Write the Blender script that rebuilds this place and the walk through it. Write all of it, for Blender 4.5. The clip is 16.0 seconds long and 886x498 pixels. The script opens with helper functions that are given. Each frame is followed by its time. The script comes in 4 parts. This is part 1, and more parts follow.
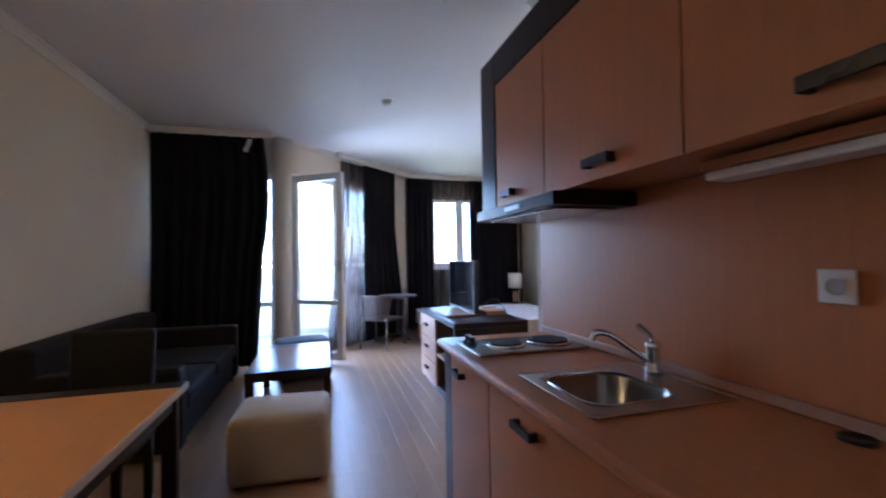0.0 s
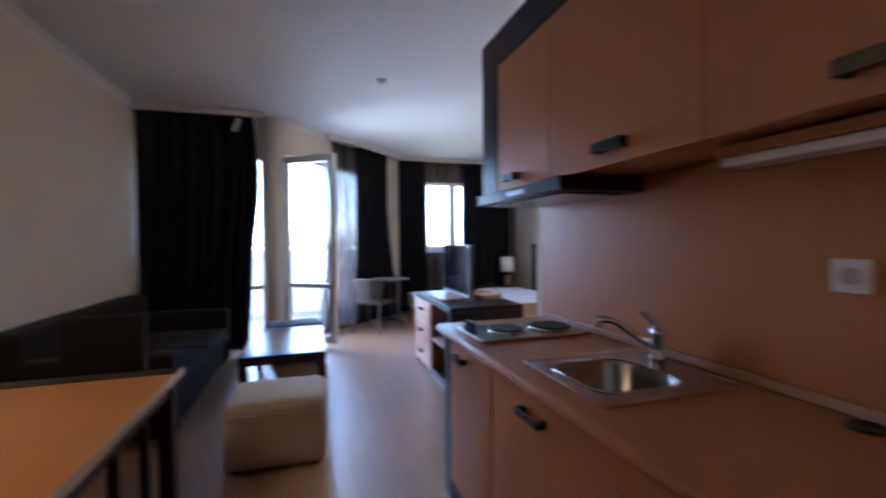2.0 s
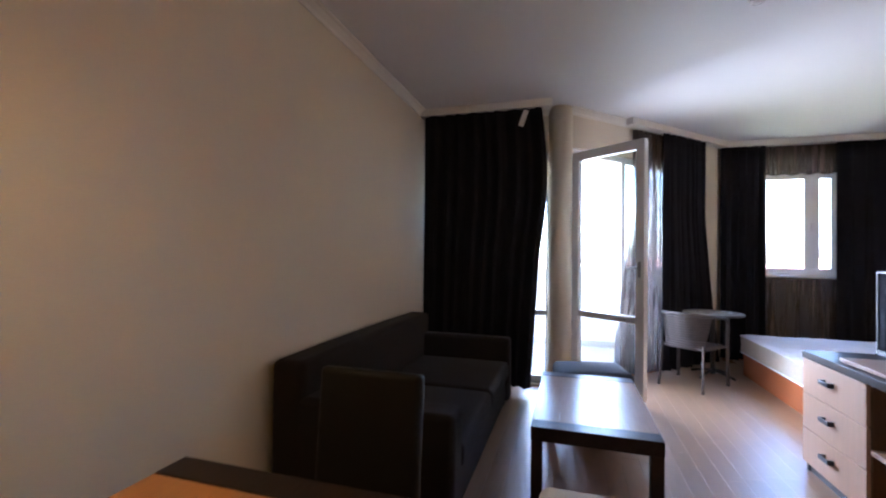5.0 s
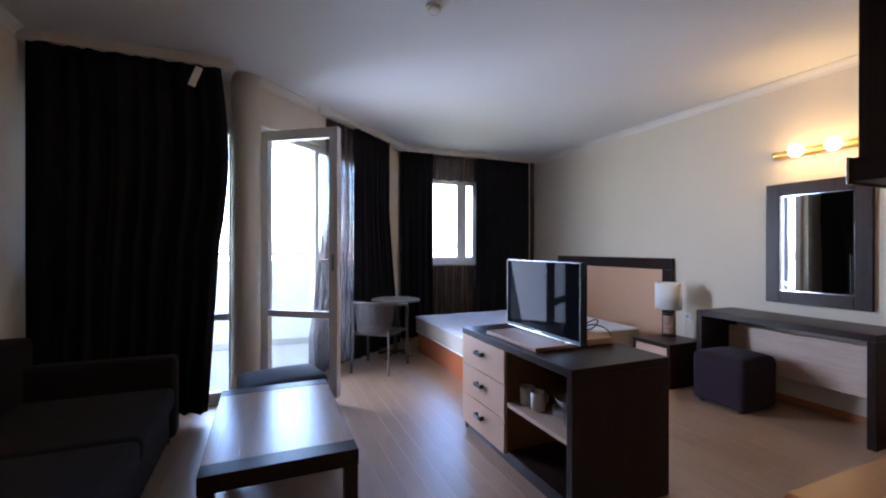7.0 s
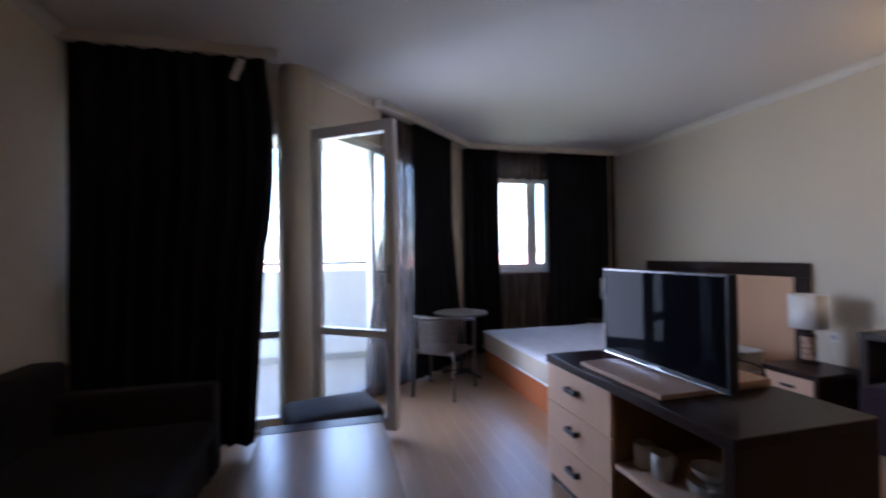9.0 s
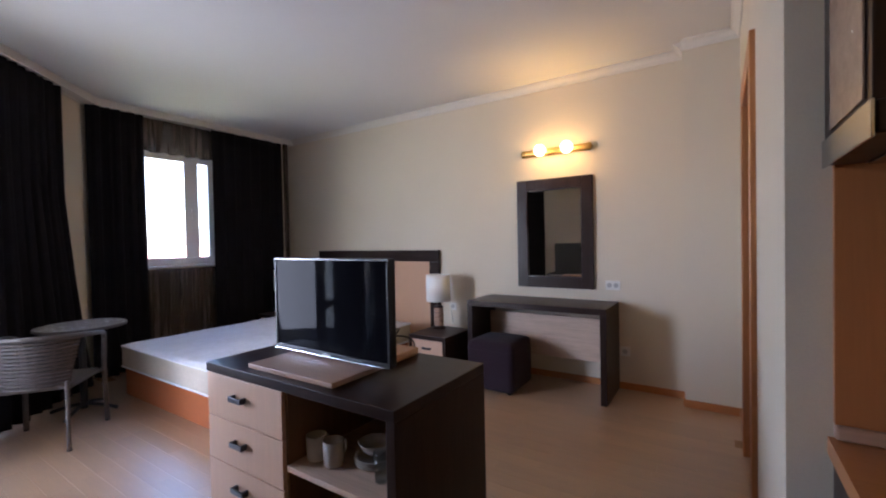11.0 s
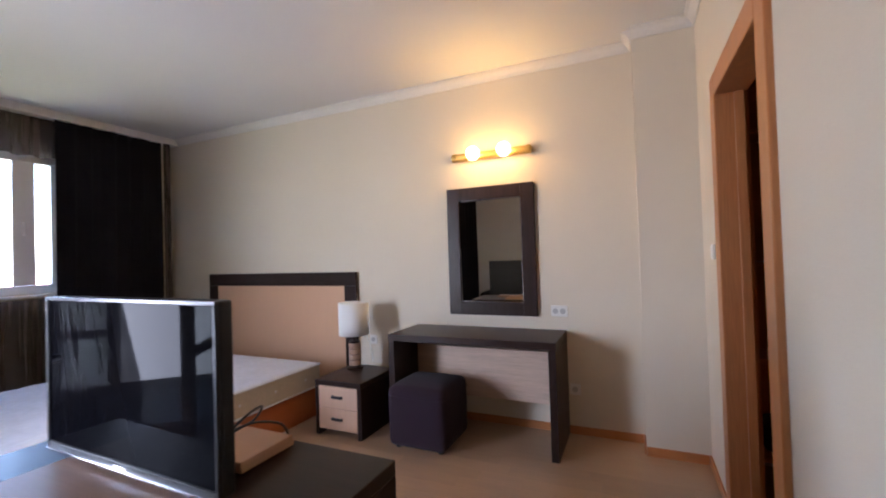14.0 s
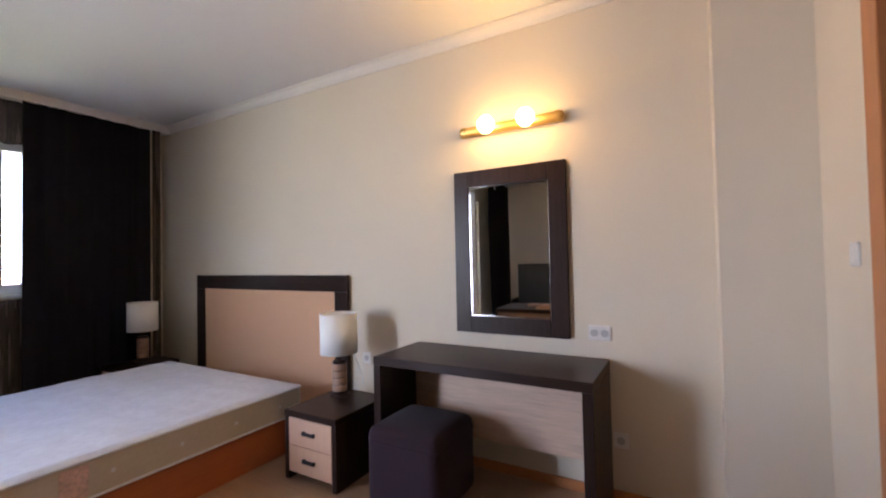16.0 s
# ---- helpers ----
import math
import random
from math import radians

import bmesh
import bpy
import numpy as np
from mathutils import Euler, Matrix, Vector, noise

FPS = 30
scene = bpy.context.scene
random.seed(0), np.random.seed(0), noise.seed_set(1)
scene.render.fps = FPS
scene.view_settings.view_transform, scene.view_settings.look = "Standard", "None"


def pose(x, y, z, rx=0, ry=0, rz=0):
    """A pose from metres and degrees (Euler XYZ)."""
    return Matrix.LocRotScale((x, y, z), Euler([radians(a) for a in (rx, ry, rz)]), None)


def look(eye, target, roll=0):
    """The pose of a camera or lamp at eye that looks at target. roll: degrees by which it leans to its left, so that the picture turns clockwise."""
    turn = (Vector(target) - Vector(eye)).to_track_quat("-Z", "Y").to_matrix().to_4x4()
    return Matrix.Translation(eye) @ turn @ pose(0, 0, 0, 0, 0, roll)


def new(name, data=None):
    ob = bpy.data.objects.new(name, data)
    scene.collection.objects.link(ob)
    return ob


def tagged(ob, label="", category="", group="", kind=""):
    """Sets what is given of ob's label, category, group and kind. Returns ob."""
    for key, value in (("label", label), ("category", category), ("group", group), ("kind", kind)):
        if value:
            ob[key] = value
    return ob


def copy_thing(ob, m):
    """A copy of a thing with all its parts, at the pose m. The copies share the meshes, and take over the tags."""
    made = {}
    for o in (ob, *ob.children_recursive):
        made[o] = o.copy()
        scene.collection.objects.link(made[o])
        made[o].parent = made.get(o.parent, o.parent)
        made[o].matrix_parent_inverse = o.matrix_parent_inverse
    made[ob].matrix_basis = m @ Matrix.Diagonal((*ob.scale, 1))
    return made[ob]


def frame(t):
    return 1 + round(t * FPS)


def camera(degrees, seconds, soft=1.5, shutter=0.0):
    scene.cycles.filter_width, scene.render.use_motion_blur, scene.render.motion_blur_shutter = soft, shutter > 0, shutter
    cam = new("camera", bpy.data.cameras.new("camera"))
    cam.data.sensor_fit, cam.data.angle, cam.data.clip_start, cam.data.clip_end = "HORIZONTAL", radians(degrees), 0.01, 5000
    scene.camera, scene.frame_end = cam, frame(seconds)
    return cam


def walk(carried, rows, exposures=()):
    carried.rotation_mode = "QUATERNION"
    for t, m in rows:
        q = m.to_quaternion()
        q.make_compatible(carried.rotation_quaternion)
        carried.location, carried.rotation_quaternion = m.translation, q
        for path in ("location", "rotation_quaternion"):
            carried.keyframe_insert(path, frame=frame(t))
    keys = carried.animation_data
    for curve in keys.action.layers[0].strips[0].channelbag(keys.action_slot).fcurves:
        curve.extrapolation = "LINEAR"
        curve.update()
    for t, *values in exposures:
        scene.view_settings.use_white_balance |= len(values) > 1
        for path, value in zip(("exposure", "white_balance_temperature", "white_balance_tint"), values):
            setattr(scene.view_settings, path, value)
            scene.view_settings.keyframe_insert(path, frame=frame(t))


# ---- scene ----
cam = camera(92.8, 16.0, soft=2.0, shutter=0.5)
PATH = [
    (0, (-0.034, -0.03, 1.305), (0.518, 1.892, 1.348), -0.9),
    (0.5, (-0.049, -0.058, 1.301), (0.782, 1.761, 1.282), -1.0),
    (1, (-0.052, -0.075, 1.297), (0.93, 1.667, 1.26), -0.0),
    (1.5, (-0.053, -0.068, 1.302), (0.946, 1.665, 1.256), 0.1),
    (2, (-0.076, 0.017, 1.316), (0.522, 1.925, 1.277), -0.6),
    (2.5, (-0.123, 0.195, 1.336), (-0.233, 2.192, 1.347), -0.5),
    (3, (-0.191, 0.378, 1.327), (-0.845, 2.268, 1.312), 0.9),
    (3.2, (-0.286, 0.504, 1.315), (-1.023, 2.363, 1.331), 0.7),
    (5.3, (-0.455, 1.382, 1.368), (-0.926, 3.325, 1.401), 0.6),
    (5.5, (-0.465, 1.47, 1.381), (-0.753, 3.448, 1.434), -0.4),
    (6, (-0.46, 1.583, 1.371), (-0.295, 3.575, 1.444), -0.0),
    (6.5, (-0.427, 1.628, 1.363), (0.091, 3.559, 1.407), -0.1),
    (7, (-0.376, 1.641, 1.354), (0.404, 3.483, 1.351), 0.1),
    (7.5, (-0.39, 1.717, 1.346), (0.243, 3.613, 1.279), -1.1),
    (8, (-0.32, 1.877, 1.346), (0.088, 3.835, 1.354), -1.1),
    (8.5, (-0.278, 2.053, 1.358), (-0.085, 4.043, 1.416), 0.2),
    (9, (-0.241, 2.2, 1.376), (0.265, 4.135, 1.398), -0.8),
    (9.5, (-0.236, 2.26, 1.375), (0.818, 3.959, 1.419), -1.7),
    (10, (-0.177, 2.311, 1.358), (1.262, 3.698, 1.392), -2.1),
    (10.2, (-0.151, 2.322, 1.349), (1.37, 3.62, 1.377), -1.7),
    (12.5, (-0.041, 2.364, 1.356), (1.692, 3.36, 1.284), -1.0),
    (13, (0.156, 2.438, 1.385), (1.879, 3.453, 1.417), -1.7),
    (13.5, (0.335, 2.517, 1.359), (2.085, 3.484, 1.319), -1.6),
    (14, (0.575, 2.615, 1.368), (2.398, 3.438, 1.402), -1.8),
    (14.5, (0.752, 2.684, 1.364), (2.586, 3.482, 1.358), -2.7),
    (15, (0.946, 2.686, 1.363), (2.718, 3.613, 1.326), -1.6),
    (15.5, (1.133, 2.709, 1.37), (2.897, 3.651, 1.341), -1.2),
    (16, (1.366, 2.724, 1.358), (3.103, 3.713, 1.405), -1.2),
]
walk(cam, [(t, look(eye, target, roll)) for t, eye, target, roll in PATH],
     [(0, 5.02, 4850, 18), (1.5, 4.8, 4950, 20), (2.0, 4.95, 4950, 20), (3.2, 5.05, 5250, 20), (5.5, 5.2, 5400, 22), (6, 5.05, 5300, 22), (7, 4.5, 5200, 22), (7.5, 4.25, 5200, 22), (8, 4.12, 5200, 22), (9, 3.82, 5300, 23),
      (10.2, 4.15, 5550, 24), (12.5, 4.68, 5700, 24), (16, 4.72, 5850, 25)])

# ---- world and lights ----
world = bpy.data.worlds.new("world")
scene.world = world
world.use_nodes = True
wn = world.node_tree
sky = wn.nodes.new("ShaderNodeTexSky")
sky.sky_type = 'NISHITA'
sky.sun_disc = False
sky.sun_elevation, sky.sun_rotation = radians(68), radians(180)
sky.air_density, sky.dust_density = 1.0, 2.0
wn.nodes["Background"].inputs[1].default_value = 0.15
wn.links.new(sky.outputs[0], wn.nodes["Background"].inputs[0])


def lamp(name, kind, m, energy, color, **more):
    data = bpy.data.lights.new(name, kind)
    data.energy, data.color = energy, color
    ob = new(name, data)
    ob.matrix_world = m
    if "size" in more:
        data.shape, data.size, data.size_y = 'RECTANGLE', more["size"], more["size_y"]
    if "soft" in more:
        data.shadow_soft_size = more["soft"]
    if "angle" in more:
        data.angle = radians(more["angle"])
    return ob


# the sun stands high behind the building, so that no direct light falls into the rooms
lamp("sun", 'SUN', look((0, 0, 30), (-0.06, 0.37, 29.07)), 5.0, (1.0, 0.95, 0.88), angle=0.6)
# the lit bulbs of the wall lamp and the pendant
for y in (3.77, 3.515):
    up = lamp("wall_bulb", 'SPOT', look((3.71, y, 2.22), (3.45, y - 0.04, 2.86)), 0.22, (1.0, 0.58, 0.13), soft=0.05)
    up.data.spot_size, up.data.spot_blend = radians(125), 1.0
    lamp("wall_bulb", 'POINT', pose(3.69, y, 2.16), 0.105, (1.0, 0.58, 0.14), soft=0.05)
lamp("pendant_disc", 'AREA', pose(-1.35, 1.40, 2.018), 0.075, (1.0, 0.56, 0.10), size=0.26, size_y=0.26)
lamp("pendant_bulb", 'POINT', pose(-1.35, 1.40, 2.12), 0.15, (1.0, 0.62, 0.10), soft=0.05)
# the sky's light in the opening of the balcony door
DOOR_LIGHT = Matrix.Translation((-0.44, 5.72, 0)) @ Matrix.Rotation(math.atan2(2.03, 1.98), 4, 'Z')
sky_lamp = lamp("door_daylight", 'AREA', DOOR_LIGHT @ pose(0.74, 0.16, 1.30, -88, 0, 0), 2.2, (0.88, 0.945, 1.0), size=1.1, size_y=1.75)
sky_lamp.data.spread = radians(116)

# and in the glazing behind the black curtain
side_lamp = lamp("side_daylight", 'AREA', pose(-0.79, 5.93, 0.95, -75, 0, 0), 0.09, (0.88, 0.945, 1.0), size=0.14, size_y=1.6)
side_lamp.data.spread = radians(120)

# ---- materials ----


def base(name, rough=0.6, metal=0.0):
    m = bpy.data.materials.new(name)
    m.use_nodes = True
    b = m.node_tree.nodes["Principled BSDF"]
    b.inputs["Roughness"].default_value, b.inputs["Metallic"].default_value = rough, metal
    return m, m.node_tree, b


def surface(name, color, rough=0.6, metal=0.0, vary=0.12, scale=3.0, grain=60.0, bump=0.1, stretch=(1, 1, 1), rough_vary=0.1, sheen=0.0, each=0.0, spec=0.5):
    """A plain material with variation at two scales, relief, and an optional difference from piece to piece."""
    m, t, b = base(name, rough, metal)
    n, l = t.nodes, t.links
    co = n.new("ShaderNodeTexCoord")
    mp = n.new("ShaderNodeMapping")
    mp.inputs["Scale"].default_value = stretch
    l.new(co.outputs["Object"], mp.inputs[0])
    big, small = n.new("ShaderNodeTexNoise"), n.new("ShaderNodeTexNoise")
    big.inputs["Scale"].default_value, small.inputs["Scale"].default_value = scale, grain
    big.inputs["Detail"].default_value, small.inputs["Detail"].default_value = 4, 3
    l.new(mp.outputs[0], big.inputs["Vector"]), l.new(mp.outputs[0], small.inputs["Vector"])
    mix = n.new("ShaderNodeMath")
    mix.operation = 'MULTIPLY_ADD'
    mix.inputs[1].default_value = 0.5
    l.new(small.outputs[0], mix.inputs[0])
    half = n.new("ShaderNodeMath")
    half.operation = 'MULTIPLY'
    half.inputs[1].default_value = 0.5
    l.new(big.outputs[0], half.inputs[0]), l.new(half.outputs[0], mix.inputs[2])
    value = mix.outputs[0]
    if each:
        info = n.new("ShaderNodeObjectInfo")
        add = n.new("ShaderNodeMath")
        add.operation = 'MULTIPLY_ADD'
        add.inputs[1].default_value = each
        l.new(info.outputs["Random"], add.inputs[0]), l.new(value, add.inputs[2])
        sub = n.new("ShaderNodeMath")
        sub.operation = 'SUBTRACT'
        sub.inputs[1].default_value = each / 2
        l.new(add.outputs[0], sub.inputs[0])
        value = sub.outputs[0]
    ramp = n.new("ShaderNodeValToRGB")
    lo, hi = [max(0, c * (1 - vary)) for c in color], [min(1, c * (1 + vary)) for c in color]
    ramp.color_ramp.elements[0].position, ramp.color_ramp.elements[1].position = 0.3, 0.7
    ramp.color_ramp.elements[0].color, ramp.color_ramp.elements[1].color = (*lo, 1), (*hi, 1)
    l.new(value, ramp.inputs[0]), l.new(ramp.outputs[0], b.inputs["Base Color"])
    if rough_vary:
        mr = n.new("ShaderNodeMapRange")
        mr.inputs[3].default_value, mr.inputs[4].default_value = rough - rough_vary, rough + rough_vary
        l.new(big.outputs[0], mr.inputs[0]), l.new(mr.outputs[0], b.inputs["Roughness"])
    if bump:
        bp = n.new("ShaderNodeBump")
        bp.inputs["Strength"].default_value, bp.inputs["Distance"].default_value = bump, 0.004
        l.new(small.outputs[0], bp.inputs["Height"]), l.new(bp.outputs[0], b.inputs["Normal"])
    b.inputs["Specular IOR Level"].default_value = spec
    if sheen:
        b.inputs["Sheen Weight"].default_value = sheen
    return m


def wood(name, color, rough=0.4, vary=0.25, along="z", each=0.0, fine=1.0, spec=0.35):
    s = {"x": (0.8, 14, 14), "y": (14, 0.8, 14), "z": (14, 14, 0.8)}[along]
    return surface(name, color, rough, vary=vary, scale=2.2 * fine, grain=11 * fine, bump=0.05, stretch=s, rough_vary=0.06, each=each, spec=spec)


WALL = surface("cream_wall_paint", (0.68, 0.59, 0.455), 0.85, vary=0.04, scale=1.3, grain=180, bump=0.12)
CEIL = surface("white_ceiling_paint", (0.71, 0.695, 0.68), 0.9, vary=0.03, scale=0.8, grain=120, bump=0.06)
WHITE = surface("white_moulding", (0.70, 0.655, 0.585), 0.6, vary=0.04, grain=80)
PVC = surface("white_plastic_frame", (0.82, 0.82, 0.82), 0.35, vary=0.03, bump=0.02)
LAMINATE = wood("beech_laminate", (0.40, 0.25, 0.142), 0.36, 0.14, "y", each=0.22, spec=0.9)
_b = LAMINATE.node_tree.nodes["Principled BSDF"]
_b.inputs["Coat Weight"].default_value, _b.inputs["Coat Roughness"].default_value = 1.0, 0.4
JOINT = surface("dark_joint", (0.30, 0.19, 0.11), 0.8)
CHERRY = wood("cherry_veneer", (0.47, 0.18, 0.058), 0.42, 0.08, "z")
CHERRY_Y = wood("cherry_worktop", (0.46, 0.185, 0.064), 0.33, 0.08, "y")
WENGE = wood("wenge_veneer", (0.030, 0.017, 0.0135), 0.32, 0.35, "y", spec=0.15)
WENGE_Z = wood("wenge_veneer_upright", (0.030, 0.017, 0.0135), 0.32, 0.35, "z", spec=0.15)
MAPLE = wood("pale_veneer", (0.66, 0.43, 0.29), 0.45, 0.05, "z")
MAPLE_Y = wood("pale_veneer_lengthwise", (0.58, 0.42, 0.31), 0.45, 0.18, "y")
TABLEWOOD = wood("orange_table_veneer", (0.54, 0.225, 0.05), 0.35, 0.10, "y")
COFFEEWOOD = wood("brown_table_veneer", (0.34, 0.22, 0.15), 0.25, 0.14, "y", spec=0.75)
INNER = wood("brown_inner_veneer", (0.20, 0.105, 0.055), 0.45, 0.15, "z")
BEDWOOD = wood("red_brown_bed_board", (0.46, 0.135, 0.045), 0.45, 0.10, "x")
DOORWOOD = wood("door_veneer", (0.50, 0.20, 0.07), 0.42, 0.18, "z")
STEEL = surface("brushed_steel", (0.38, 0.38, 0.37), 0.24, 1.0, vary=0.04, scale=6, grain=150, bump=0.0, stretch=(1, 8, 1), rough_vary=0.04)
CHROME = surface("chrome", (0.75, 0.75, 0.77), 0.1, 1.0, vary=0.03, bump=0, rough_vary=0.03)
BLACK = surface("black_plastic", (0.014, 0.014, 0.015), 0.35, vary=0.2, bump=0.05)
GUNMETAL = surface("gunmetal_handle", (0.05, 0.05, 0.055), 0.3, 0.6, vary=0.1, bump=0)
IRON = surface("cast_iron", (0.025, 0.024, 0.024), 0.6, 0.4, vary=0.3, bump=0.2)
GREY = surface("grey_metal", (0.35, 0.35, 0.36), 0.4, 0.7, vary=0.1)
SOFA = surface("dark_brown_upholstery", (0.017, 0.0125, 0.012), 0.95, vary=0.3, scale=5, grain=350, bump=0.35, sheen=0.04, spec=0.25)
DARKLEATHER = surface("black_leatherette", (0.011, 0.009, 0.009), 0.6, vary=0.25, scale=8, grain=260, bump=0.25, spec=0.25)
NAVY = surface("dark_blue_upholstery", (0.030, 0.033, 0.05), 0.8, vary=0.25, scale=6, grain=300, bump=0.3)
BEIGE = surface("beige_upholstery", (0.55, 0.46, 0.35), 0.9, vary=0.08, scale=5, grain=300, bump=0.3, sheen=0.1)
PURPLE = surface("aubergine_upholstery", (0.021, 0.009, 0.015), 0.92, vary=0.25, scale=6, grain=300, bump=0.3, sheen=0.06, spec=0.3)
CURTAIN = surface("black_curtain_cloth", (0.0135, 0.012, 0.0145), 0.95, vary=0.3, scale=4, grain=400, bump=0.2, spec=0.15)
TICKING = surface("white_quilted_ticking", (0.74, 0.74, 0.78), 0.85, vary=0.10, scale=7, grain=26, bump=0.6)
TICKSIDE = surface("cream_mattress_side", (0.57, 0.495, 0.39), 0.85, vary=0.08, scale=6, grain=40, bump=0.3)
SHADE = surface("white_lamp_shade", (0.82, 0.80, 0.74), 0.8, vary=0.03, grain=300)
WICKER = surface("brown_wicker", (0.075, 0.055, 0.045), 0.6, vary=0.3, scale=30, grain=200, bump=0.3)
ALU = surface("bronze_tube", (0.085, 0.07, 0.06), 0.45, 0.3, vary=0.06)
STONE = surface("mottled_table_top", (0.52, 0.50, 0.47), 0.25, vary=0.3, scale=25, grain=90, bump=0.02)
RENDER = surface("white_outside_plaster", (0.60, 0.59, 0.57), 0.9, vary=0.05, scale=2, grain=90, bump=0.3)
BALCTILE = surface("pale_balcony_tile", (0.36, 0.335, 0.30), 0.5, vary=0.08, scale=4, grain=60, each=0.15)
BATHTILE = surface("brown_bath_tile", (0.55, 0.22, 0.10), 0.25, vary=0.25, scale=5, grain=40, each=0.3)
CHINA = surface("white_china", (0.80, 0.79, 0.76), 0.15, vary=0.03, bump=0)
AMBER = surface("amber_bracket", (0.55, 0.36, 0.10), 0.3, 0.5, vary=0.1)
ROOFTILE = surface("red_roof_tile", (0.42, 0.21, 0.15), 0.8, vary=0.2, scale=1, grain=8)
LAND = surface("dry_land", (0.20, 0.20, 0.12), 0.95, vary=0.3, scale=0.02, grain=0.3)
IVORY = surface("ivory_plastic", (0.74, 0.71, 0.66), 0.4, vary=0.03, bump=0)
SOCKETIN = surface("shaded_socket_insert", (0.46, 0.44, 0.41), 0.5, vary=0.03, bump=0)
CUPS = surface("cream_china", (0.50, 0.47, 0.43), 0.2, vary=0.03, bump=0)
HEADPANEL = wood("headboard_veneer", (0.64, 0.375, 0.22), 0.45, 0.03, "z", fine=2.2)
BOARD = wood("loose_board_veneer", (0.44, 0.275, 0.19), 0.4, 0.10, "y")
PINKPAPER = surface("faded_pink_label", (0.66, 0.45, 0.38), 0.7, vary=0.35, scale=14, grain=60)
PAPER = surface("white_paper_tag", (0.75, 0.75, 0.73), 0.7, vary=0.03)


def glass_pane(name, tint=(1, 1, 1)):
    m, t, b = base(name, 0.0)
    n, l = t.nodes, t.links
    clear, gloss, mix, lw, pw, ad = (n.new("ShaderNode" + k) for k in ("BsdfTransparent", "BsdfGlossy", "MixShader", "LayerWeight", "Math", "Math"))
    clear.inputs[0].default_value = (*tint, 1)
    gloss.inputs["Roughness"].default_value = 0.01
    lw.inputs[0].default_value = 0.5
    pw.operation, ad.operation = 'POWER', 'MULTIPLY_ADD'
    pw.inputs[1].default_value, ad.inputs[1].default_value, ad.inputs[2].default_value = 5.0, 0.9, 0.035
    l.new(lw.outputs["Facing"], pw.inputs[0]), l.new(pw.outputs[0], ad.inputs[0])
    l.new(ad.outputs[0], mix.inputs[0]), l.new(clear.outputs[0], mix.inputs[1]), l.new(gloss.outputs[0], mix.inputs[2])
    l.new(mix.outputs[0], n["Material Output"].inputs[0])
    return m


GLASS = glass_pane("window_glass", (0.95, 0.98, 0.97))
TUMBLER = glass_pane("drinking_glass", (0.88, 0.93, 0.95))
MIRROR, _t, _b = base("mirror_silver", 0.01, 1.0)
_b.inputs["Base Color"].default_value = (0.88, 0.9, 0.9, 1)
SCREEN, _t, _b = base("screen_glass", 0.03, 0.0)
_b.inputs["Base Color"].default_value = (0.006, 0.006, 0.008, 1)
_b.inputs["Specular IOR Level"].default_value = 0.025


def glow(name, color, strength):
    m, t, b = base(name, 0.5)
    b.inputs["Base Color"].default_value = (*color, 1)
    b.inputs["Emission Color"].default_value = (*color, 1)
    b.inputs["Emission Strength"].default_value = strength
    return m


BULB = glow("lit_bulb", (1.0, 0.62, 0.20), 1.2)
SHADEIN = glow("lit_shade_inside", (1.0, 0.80, 0.52), 0.42)
SHADEOUT = glow("lit_orange_shade", (0.9, 0.42, 0.05), 0.032)


def sheer_cloth():
    m, t, b = base("brown_sheer", 0.9)
    n, l = t.nodes, t.links
    b.inputs["Base Color"].default_value = (0.24, 0.18, 0.15, 1)
    clear, mix, tr, half = n.new("ShaderNodeBsdfTransparent"), n.new("ShaderNodeMixShader"), n.new("ShaderNodeBsdfTranslucent"), n.new("ShaderNodeMixShader")
    tr.inputs[0].default_value = (0.115, 0.098, 0.098, 1)
    noise_t, co, mp, mr = (n.new("ShaderNode" + k) for k in ("TexNoise", "TexCoord", "Mapping", "MapRange"))
    mp.inputs["Scale"].default_value = (14, 14, 0.6)
    noise_t.inputs["Scale"].default_value = 1.6
    mr.inputs[3].default_value, mr.inputs[4].default_value = 0.48, 0.88
    l.new(co.outputs["Object"], mp.inputs[0]), l.new(mp.outputs[0], noise_t.inputs["Vector"]), l.new(noise_t.outputs[0], mr.inputs[0])
    half.inputs[0].default_value = 0.6
    l.new(b.outputs[0], half.inputs[1]), l.new(tr.outputs[0], half.inputs[2])
    l.new(mr.outputs[0], mix.inputs[0]), l.new(clear.outputs[0], mix.inputs[1]), l.new(half.outputs[0], mix.inputs[2])
    l.new(mix.outputs[0], n["Material Output"].inputs[0])
    return m


SHEER = sheer_cloth()

# ---- builders ----


def thing(name, at, label, category, group="", kind=""):
    ob = new(name)
    ob.empty_display_size = 0.1
    ob.location = at
    return tagged(ob, label, category, group, kind)


def part(name, bm, material, parent=None, label="", smooth=False):
    """Links a bmesh, made in world metres, as one mesh object under a thing or a part."""
    me = bpy.data.meshes.new(name)
    bm.normal_update()
    bm.to_mesh(me)
    bm.free()
    me.materials.append(material)
    if smooth:
        for p in me.polygons:
            p.use_smooth = True
    ob = new(name, me)
    if parent is not None:
        ob.parent = parent
        if parent.parent is None and parent.data is None:
            ob.matrix_parent_inverse = Matrix.Translation(parent.location).inverted()
    if label:
        ob["label"] = label
    return ob


def structure(name, bm, material, label, category, smooth=False):
    return tagged(part(name, bm, material, None, label, smooth), label, category, "", "structure")


